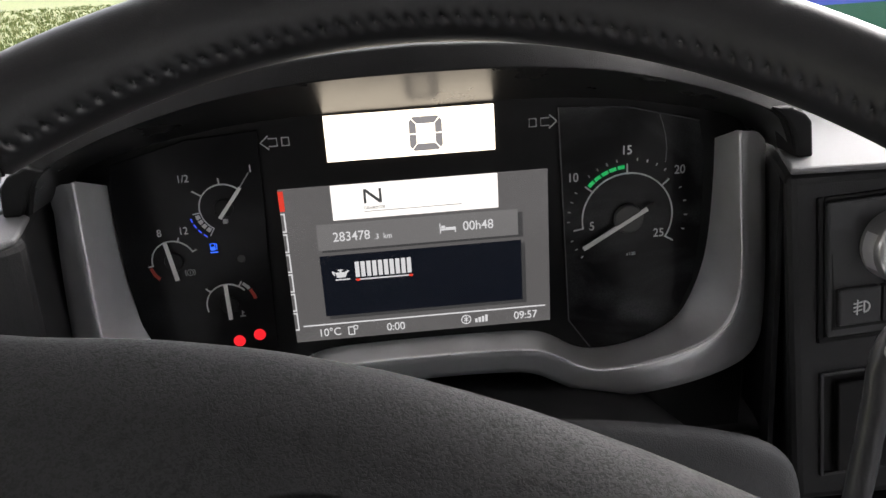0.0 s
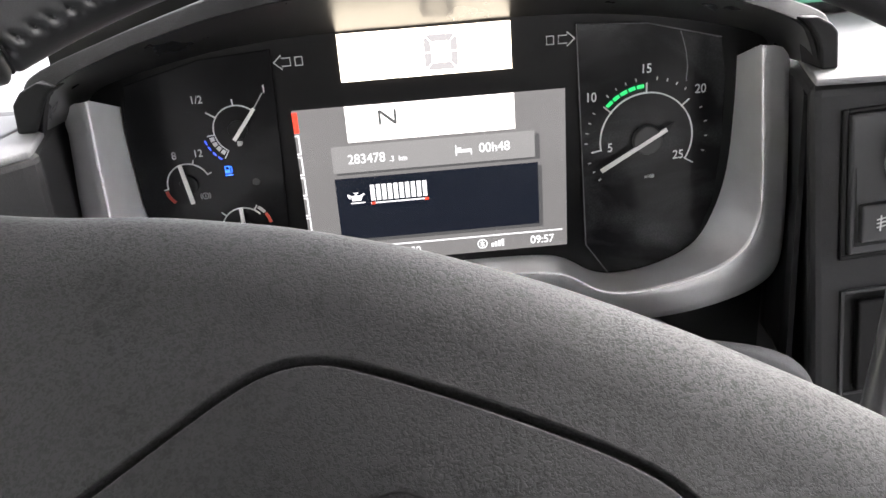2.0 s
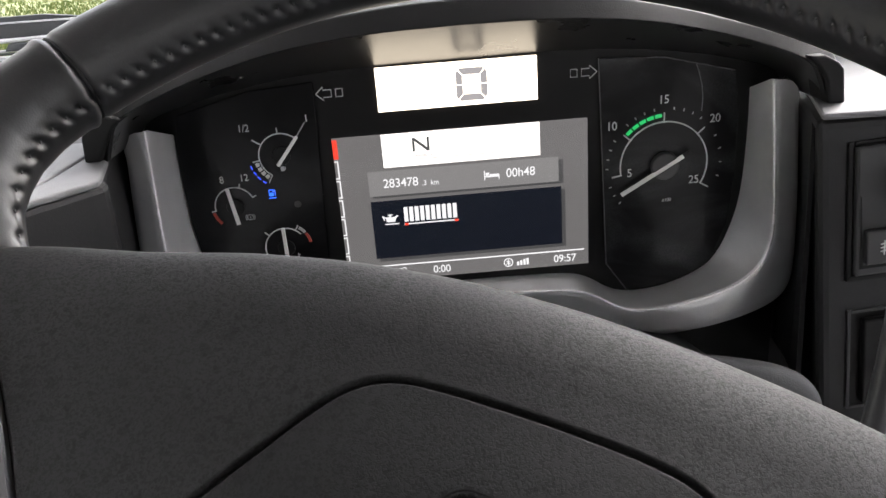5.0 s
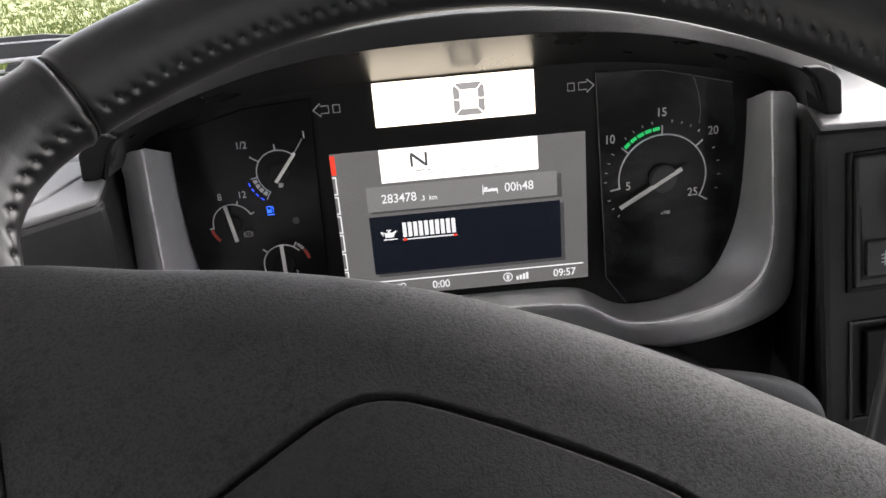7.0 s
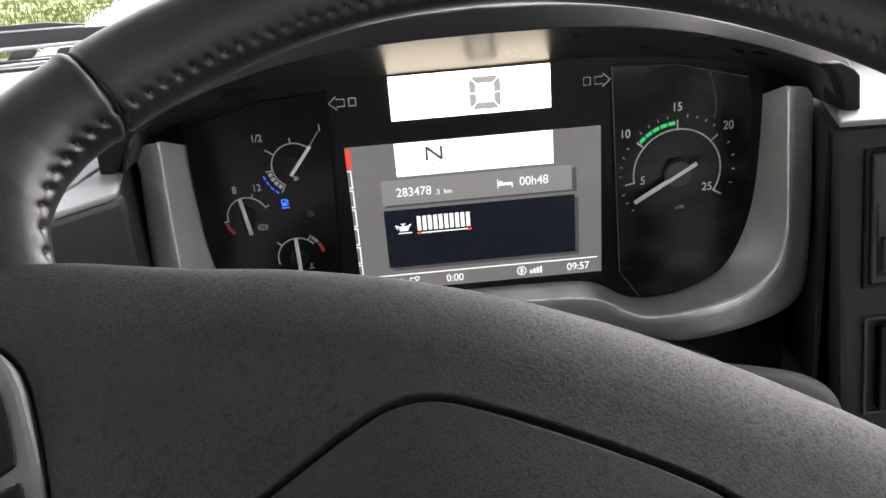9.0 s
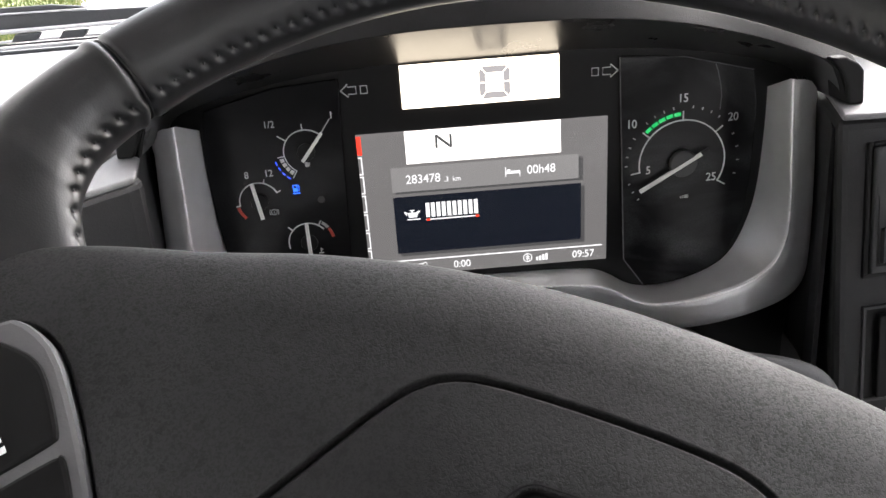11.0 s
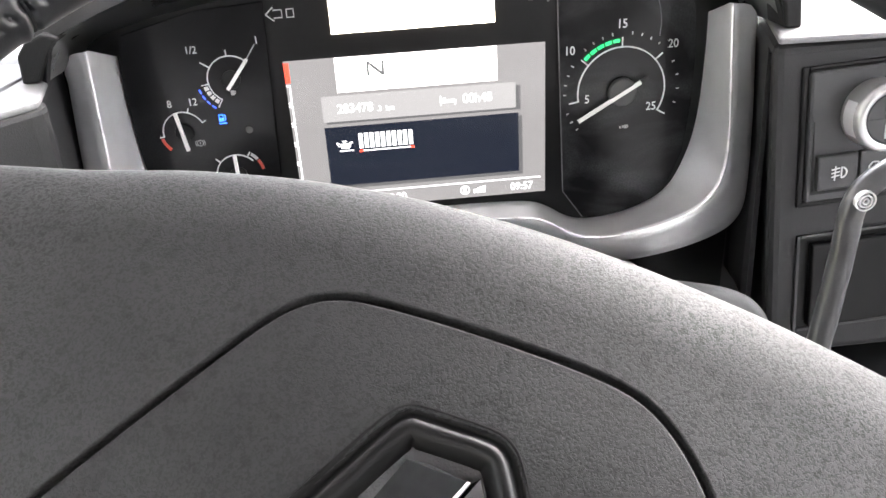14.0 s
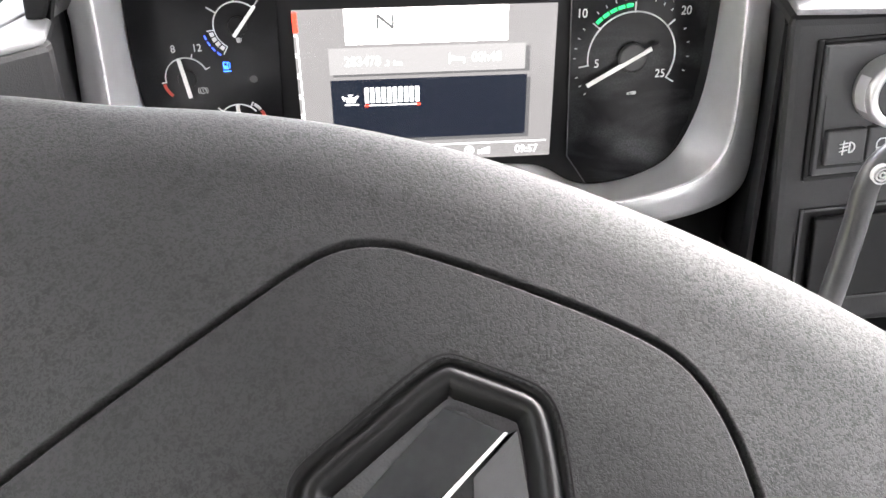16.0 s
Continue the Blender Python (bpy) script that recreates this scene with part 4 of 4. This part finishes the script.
# ---- steering wheel ----
T = radians(52)
CEN = Vector((-0.0147, -0.349, 2.303))
WM = Matrix(((1, 0, 0, CEN.x), (0, math.sin(T), -math.cos(T), CEN.y), (0, math.cos(T), math.sin(T), CEN.z), (0, 0, 0, 1)))
wheel = thing("steering_wheel", "black stitched leather steering wheel with a grey grained hub", "steering wheel", WM)
RT, RY = radians(53.5), radians(3.5)
rn = Vector((math.sin(RY) * math.cos(RT), -math.cos(RY) * math.cos(RT), math.sin(RT)))
ru = Vector((math.cos(RY), math.sin(RY), 0.0165)).normalized()
rv = rn.cross(ru).normalized()
rn = ru.cross(rv)
RIM = WM.inverted() @ Matrix(((ru.x, rv.x, rn.x, 0.0044), (ru.y, rv.y, rn.y, -0.3211), (ru.z, rv.z, rn.z, 2.3168), (0, 0, 0, 1)))
RR, RA = 0.2291, 0.0168


def swell(a):
    """How far the rim's inner side widens towards the spoke, by angle in degrees."""
    return float(np.interp(a, (129, 133, 136, 138.5, 141, 143.5, 146, 150, 160, 170, 180, 190), (0, 0.0008, 0.0034, 0.0080, 0.0142, 0.023, 0.033, 0.042, 0.042, 0.028, 0.01, 0.0)))


SEAM, PITCH, ROW = 128.2, 1.66, 171.0


def relief(a, b):
    """Height of the leather over the plain rim: the butted seam, and the sewn row with its puckers. Degrees."""
    d = b - ROW
    h = -0.0016 * math.exp(-((a - SEAM) / 0.40) ** 2) + 0.0008 * math.exp(-((a - SEAM - 0.95) / 0.50) ** 2)
    if -42 < a < 146 and abs(d) < 30:
        wave = 0.5 + 0.5 * math.cos(2 * math.pi * (a - 144) / PITCH + d * 0.15)
        h += -0.0003 * math.exp(-(d / 4.0) ** 2) - 0.0013 * (1 - wave) ** 3 * math.exp(-(d / 8.0) ** 2) + 0.0006 * wave * math.exp(-(d / 11.0) ** 2)
    return h


def rim_point(a, b):
    """A point on the rim's skin: a round the wheel and b round the rim, both in radians."""
    inner = ((1 - math.cos(b)) / 2) ** 1.6
    tube = RA + relief(math.degrees(a), math.degrees(b))
    r = RR + tube * math.cos(b) - swell(math.degrees(a)) * inner
    return (r * math.cos(a), r * math.sin(a), tube * 1.06 * math.sin(b) - 0.45 * max(0.0, swell(math.degrees(a)) - 0.012) * inner)


around = list(np.arange(-42, 126.6, 0.24)) + list(np.arange(126.6, 130, 0.07)) + list(np.arange(130, 150, 0.24)) + list(np.arange(150, 318, 1.2))
across = list(np.arange(0, 144, 9)) + list(np.arange(144, 200, 2.0)) + list(np.arange(200, 360, 9))
rings = [[rim_point(radians(a), radians(b)) for b in across] for a in around]
rings.append(rings[0])
rim = part("rim", loft_bm(rings, True), LEATHER, wheel, "smooth black leather rim", smooth=True)
rim.matrix_basis = RIM

TOP = [(-0.215, 0.1330), (-0.157, 0.1300), (-0.139, 0.1288), (-0.122, 0.1258), (-0.0915, 0.1182), (-0.061, 0.1128), (-0.0305, 0.1052), (0.0, 0.0955), (0.029, 0.0840), (0.058, 0.0705), (0.085, 0.0562), (0.107, 0.0430), (0.150, 0.0150), (0.215, -0.030)]
GROOVE = [(-0.133, -0.003), (-0.1006, 0.0200), (-0.0804, 0.0335), (-0.0567, 0.0487), (-0.0392, 0.0603), (-0.0311, 0.0636), (-0.0230, 0.0642), (-0.0149, 0.0622), (0.0081, 0.0524), (0.0368, 0.0386), (0.0476, 0.0306), (0.0540, 0.0180), (0.0574, 0.0), (0.058, -0.030), (0.03, -0.085), (-0.06, -0.095), (-0.125, -0.040)]
groove = np.array([(p.x, p.y) for p in smooth_line([(x, y, 0) for x, y in GROOVE], 2, True)])
tu, tv = np.array(TOP).T


def signed_distance(px, py, poly):
    """Distance to a closed polygon, negative inside."""
    ax, ay = poly[:, 0], poly[:, 1]
    bx, by = np.roll(ax, -1), np.roll(ay, -1)
    best = np.full(px.shape, 1e9)
    inside = np.zeros(px.shape, bool)
    for x0, y0, x1, y1 in zip(ax, ay, bx, by):
        dx, dy = x1 - x0, y1 - y0
        s = np.clip(((px - x0) * dx + (py - y0) * dy) / (dx * dx + dy * dy + 1e-12), 0, 1)
        best = np.minimum(best, np.hypot(px - x0 - s * dx, py - y0 - s * dy))
        cross = ((y0 > py) != (y1 > py)) & (px < (x1 - x0) * (py - y0) / (y1 - y0 + 1e-15) + x0)
        inside ^= cross
    return np.where(inside, -best, best)


def grid_mesh(name, P, mask, material, parent, label):
    nu, nv = P.shape[:2]
    idx = np.arange(nu * nv).reshape(nu, nv)
    quads = np.stack([idx[:-1, :-1], idx[1:, :-1], idx[1:, 1:], idx[:-1, 1:]], -1)[mask]
    used = np.unique(quads)
    remap = np.zeros(nu * nv, int)
    remap[used] = np.arange(len(used))
    me = bpy.data.meshes.new(name)
    me.from_pydata(P.reshape(-1, 3)[used].tolist(), [], remap[quads].tolist())
    me.polygons.foreach_set("use_smooth", [True] * len(me.polygons))
    me.materials.append(material)
    ob = new(name, me)
    ob.parent = parent
    ob["label"] = label
    return ob


B_OUT = [(-0.0427, 0.0073), (-0.0421, 0.0101), (-0.0405, 0.0127), (-0.0371, 0.0155), (-0.0262, 0.0236), (-0.0190, 0.0291), (-0.0125, 0.0336), (-0.0097, 0.0348), (-0.0067, 0.0350), (-0.0035, 0.0336), (0.0085, 0.0283), (0.0120, 0.0262), (0.0142, 0.0232), (0.0152, 0.0190), (0.0158, 0.0100), (0.0158, -0.0060), (0.0120, -0.0200), (-0.0020, -0.0360), (-0.0120, -0.0400), (-0.0240, -0.0300), (-0.0395, -0.0080), (-0.0424, 0.0010)]
us = np.concatenate([np.linspace(-0.205, -0.14, 60)[:-1], np.linspace(-0.14, 0.07, 660)[:-1], np.linspace(0.07, 0.205, 110)])
ds = np.concatenate([np.linspace(0, 0.02, 26)[:-1], np.linspace(0.02, 0.125, 350)[:-1], np.linspace(0.125, 0.20, 40)])
UU, DD = np.meshgrid(us, ds, indexing="ij")
tops = np.interp(us, tu, tv)
even = np.linspace(-0.215, 0.215, 431)
flat = np.convolve(np.pad(np.interp(even, tu, tv), 15, mode="edge"), np.hanning(31) / np.hanning(31).sum(), mode="valid")
tops = np.interp(us, even, flat)
VV = tops[:, None] - DD
slope = np.gradient(tops, us)[:, None]
perp = DD / np.sqrt(1 + slope ** 2)
base = 0.0285 * np.exp(-(UU / 0.145) ** 2) * np.exp(-(np.maximum(0, -VV - 0.03) / 0.12) ** 2) + 0.001
ramp_in = np.clip(perp / 0.07, 0, 1)
base = base * (0.84 + 0.16 * (ramp_in * ramp_in * (3 - 2 * ramp_in)))
er = 0.013
wide_r = 0.026
fall = np.where(perp < wide_r, er * (1 - np.sqrt(np.maximum(0, 1 - (1 - perp / wide_r) ** 2))), 0.0)
sd = signed_distance(UU, VV, groove)
gw = 0.0012
dip = np.where(np.abs(sd) < gw, 0.0028 * (1 - (np.abs(sd) / gw) ** 2) ** 1.3, 0.0)
NN = base - fall - dip
POD = [(-0.1462, 0.0975), (-0.138, 0.0935), (-0.1303, 0.0850), (-0.1235, 0.0680), (-0.1188, 0.0540), (-0.1140, 0.0370), (-0.1080, 0.0100), (-0.17, -0.03), (-0.20, 0.02), (-0.175, 0.085)]
pod = np.array([(p.x, p.y) for p in smooth_line([(x, y, 0) for x, y in POD], 1, True)])
sp_d = signed_distance(UU, VV, pod)
NN = NN - np.where(np.abs(sp_d) < 0.0016, 0.0025 * (1 - (np.abs(sp_d) / 0.0016) ** 2), 0.0)
bad = np.array([(p.x, p.y) for p in smooth_line([(x, y, 0) for x, y in B_OUT], 1, True)])
NN = NN - np.where(signed_distance(UU, VV, bad) < -0.0008, 0.014, 0.0)
P = np.stack([UU, VV, NN], -1)
mid_sd = (sd[:-1, :-1] + sd[1:, 1:]) / 2
grid_mesh("spoke_cover", P, mid_sd > 0, PAD, wheel, "grey grained plastic spoke cover")
grid_mesh("hub_cover", P, mid_sd <= 0, PAD_IN, wheel, "grey grained plastic hub cover")
skirt = [[(u, v, nn) for u, v, nn in P[::4, 0]], [(u, v - 0.002, nn - 0.012) for u, v, nn in P[::4, 0]], [(u, v - 0.012, nn - 0.030) for u, v, nn in P[::4, 0]]]
part("spoke_back", loft_bm(skirt), PAD, wheel, smooth=True)
part("hub_back", prism_bm([(-0.12, 0.09), (0.0, 0.07), (0.12, 0.0), (0.08, -0.12), (-0.12, -0.12)], "z", -0.045, -0.012, 0.006), DARK, wheel)


def pad_height(u, v):
    i, j = np.abs(us - u).argmin(), np.abs(np.interp(u, us, tops) - v - ds).argmin()
    return float(base[i, j])


# badge: a rounded dark frame round a plain metal lozenge
bo = smooth_line([(x, y, 0) for x, y in B_OUT], 1, True)


def inset(d, z):
    """The badge outline drawn in by d, at height z."""
    out = []
    for i, p in enumerate(bo):
        along = (bo[(i + 1) % len(bo)] - bo[i - 1]).normalized()
        out.append(p + Vector((along.y, -along.x, 0)) * d + Vector((0, 0, z)))
    return out


h = pad_height(-0.012, 0.02)
ringrows = [inset(d, h + dz) for d, dz in ((-0.0010, -0.0010), (-0.0004, 0.0001), (0.0003, -0.0004), (0.0010, -0.0016), (0.0018, -0.0014), (0.0026, -0.0002), (0.0036, 0.0008), (0.0046, 0.0012), (0.0056, 0.0008), (0.0064, -0.0002), (0.0072, -0.0014), (0.0080, -0.0034), (0.0090, -0.0060))]
badge = part("badge_frame", loft_bm(ringrows, True), SATIN, wheel, "rounded black badge frame", smooth=True)
plate = inset(0.0085, 0)
part("badge_plate", prism_bm([(p.x, p.y) for p in plate], "z", h - 0.0065, h - 0.0038), DARK, badge)


def facet(pts, material, name="badge_facet"):
    """A bevelled face of the metal lozenge."""
    bm = bmesh.new()
    vs = [bm.verts.new((x, y, h + z)) for x, y, z in pts]
    low = [bm.verts.new((x, y, h - 0.006)) for x, y, z in pts]
    bm.faces.new(vs)
    n = len(vs)
    for i in range(n):
        bm.faces.new((vs[i], low[i], low[(i + 1) % n], vs[(i + 1) % n]))
    return part(name, bm, material, badge)


# facet tones painted as the chrome's reflections, the bright strip as its glint
facet([(-0.0325, 0.0020, -0.0036), (-0.0095, 0.0240, -0.0036), (-0.0050, 0.0225, -0.0026), (0.0030, 0.0175, -0.0016), (-0.0185, -0.0020, -0.0016), (-0.0245, -0.006, -0.0028)], SHADECHROME)
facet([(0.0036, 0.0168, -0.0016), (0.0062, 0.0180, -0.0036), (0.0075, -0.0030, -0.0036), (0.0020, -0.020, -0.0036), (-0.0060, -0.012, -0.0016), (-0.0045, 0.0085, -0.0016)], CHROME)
facet([(0.0038, 0.0172, -0.0012), (0.0031, 0.0175, -0.0012), (-0.0190, -0.0017, -0.0012), (-0.0182, -0.0026, -0.0012)], GLINT, "badge_glint")

# left switch pod on the spoke
pod_h = pad_height(-0.13, 0.06)
pod_frame = part("switch_pod", prism_bm([(p[0], p[1]) for p in pod], "z", pod_h - 0.008, pod_h + 0.0030, 0.0018), PODGREY, wheel, "grey switch pod frame")
B1 = [(-0.1560, 0.0935), (-0.1445, 0.0885), (-0.1352, 0.0835), (-0.1308, 0.0760), (-0.1258, 0.0612), (-0.1266, 0.0590), (-0.1500, 0.0465), (-0.172, 0.050)]
B2 = [(-0.1500, 0.0425), (-0.1254, 0.0562), (-0.1234, 0.0552), (-0.1182, 0.0373), (-0.1136, 0.0150), (-0.150, -0.005)]
for poly in (B1, B2):
    soft = [(p.x, p.y) for p in smooth_line([(x, y, 0) for x, y in poly], 2, True)]
    key = part("key", prism_bm(soft, "z", pod_h, pod_h + 0.0042, 0.0012), LID, pod_frame, "gloss black key")
part("symbol", join_bm([prism_bm([(-0.1415, 0.0560), (-0.1385, 0.0575), (-0.1392, 0.0592), (-0.1422, 0.0577)], "z", pod_h + 0.004, pod_h + 0.0045), prism_bm([(-0.1428, 0.0590), (-0.1402, 0.0603), (-0.1410, 0.0620), (-0.1436, 0.0607)], "z", pod_h + 0.004, pod_h + 0.0045)]), MARK, pod_frame)

# rim seam and stitching
a = radians(SEAM)
c, q = math.cos(a), math.sin(a)
loop = []
for k in range(41):
    b = 2 * math.pi * k / 40
    r = RR + (RA - 0.0012) * math.cos(b)
    loop.append((r * c, r * q, (RA - 0.0012) * 1.06 * math.sin(b)))
part("seam", tube_bm(loop, 0.0006, 6), BLACK, wheel, "stitched leather seam").matrix_basis = RIM
stitch_mesh = None
for k in range(110):
    ang = 144 + PITCH / 2 - k * PITCH
    b = radians(ROW)
    a = radians(ang)
    x, y, z = rim_point(a, b)
    m = Matrix.Translation((x, y, z)) @ Matrix.Rotation(a + radians(min(40.0, swell(ang + 1) * 2500 - swell(ang - 1) * 2500)), 4, "Z") @ Matrix.Rotation(-b, 4, "Y")
    if stitch_mesh is None:
        bm = tube_bm([(-0.0018, -0.0018, -0.0028), (-0.0004, -0.0010, -0.0016), (0.0003, 0.0, 0.0), (-0.0004, 0.0010, 0.0016), (-0.0018, 0.0018, 0.0028)], lambda s: 0.0006 - 0.0003 * abs(2 * s - 1) ** 2, 8)
        ob = part("stitch", bm, THREAD, wheel, smooth=True)
        stitch_mesh = ob.data
    else:
        ob = new("stitch", stitch_mesh)
        ob.parent = wheel
    ob.matrix_basis = RIM @ m

# ---- screen standing on the dash ----
tab = thing("dash_screen", "dark framed navigation screen with a blue and green picture", "screen")
part("case", box_bm(0.253, 0.400, 0.150, 0.166, 2.3525, 2.452, 0.004), GLOSS, tab)
part("picture", box_bm(0.260, 0.378, 0.1485, 0.1505, 2.415, 2.446), SCREEN_A, tab)
part("picture", box_bm(0.260, 0.378, 0.1485, 0.1505, 2.362, 2.4149), SCREEN_B, tab)
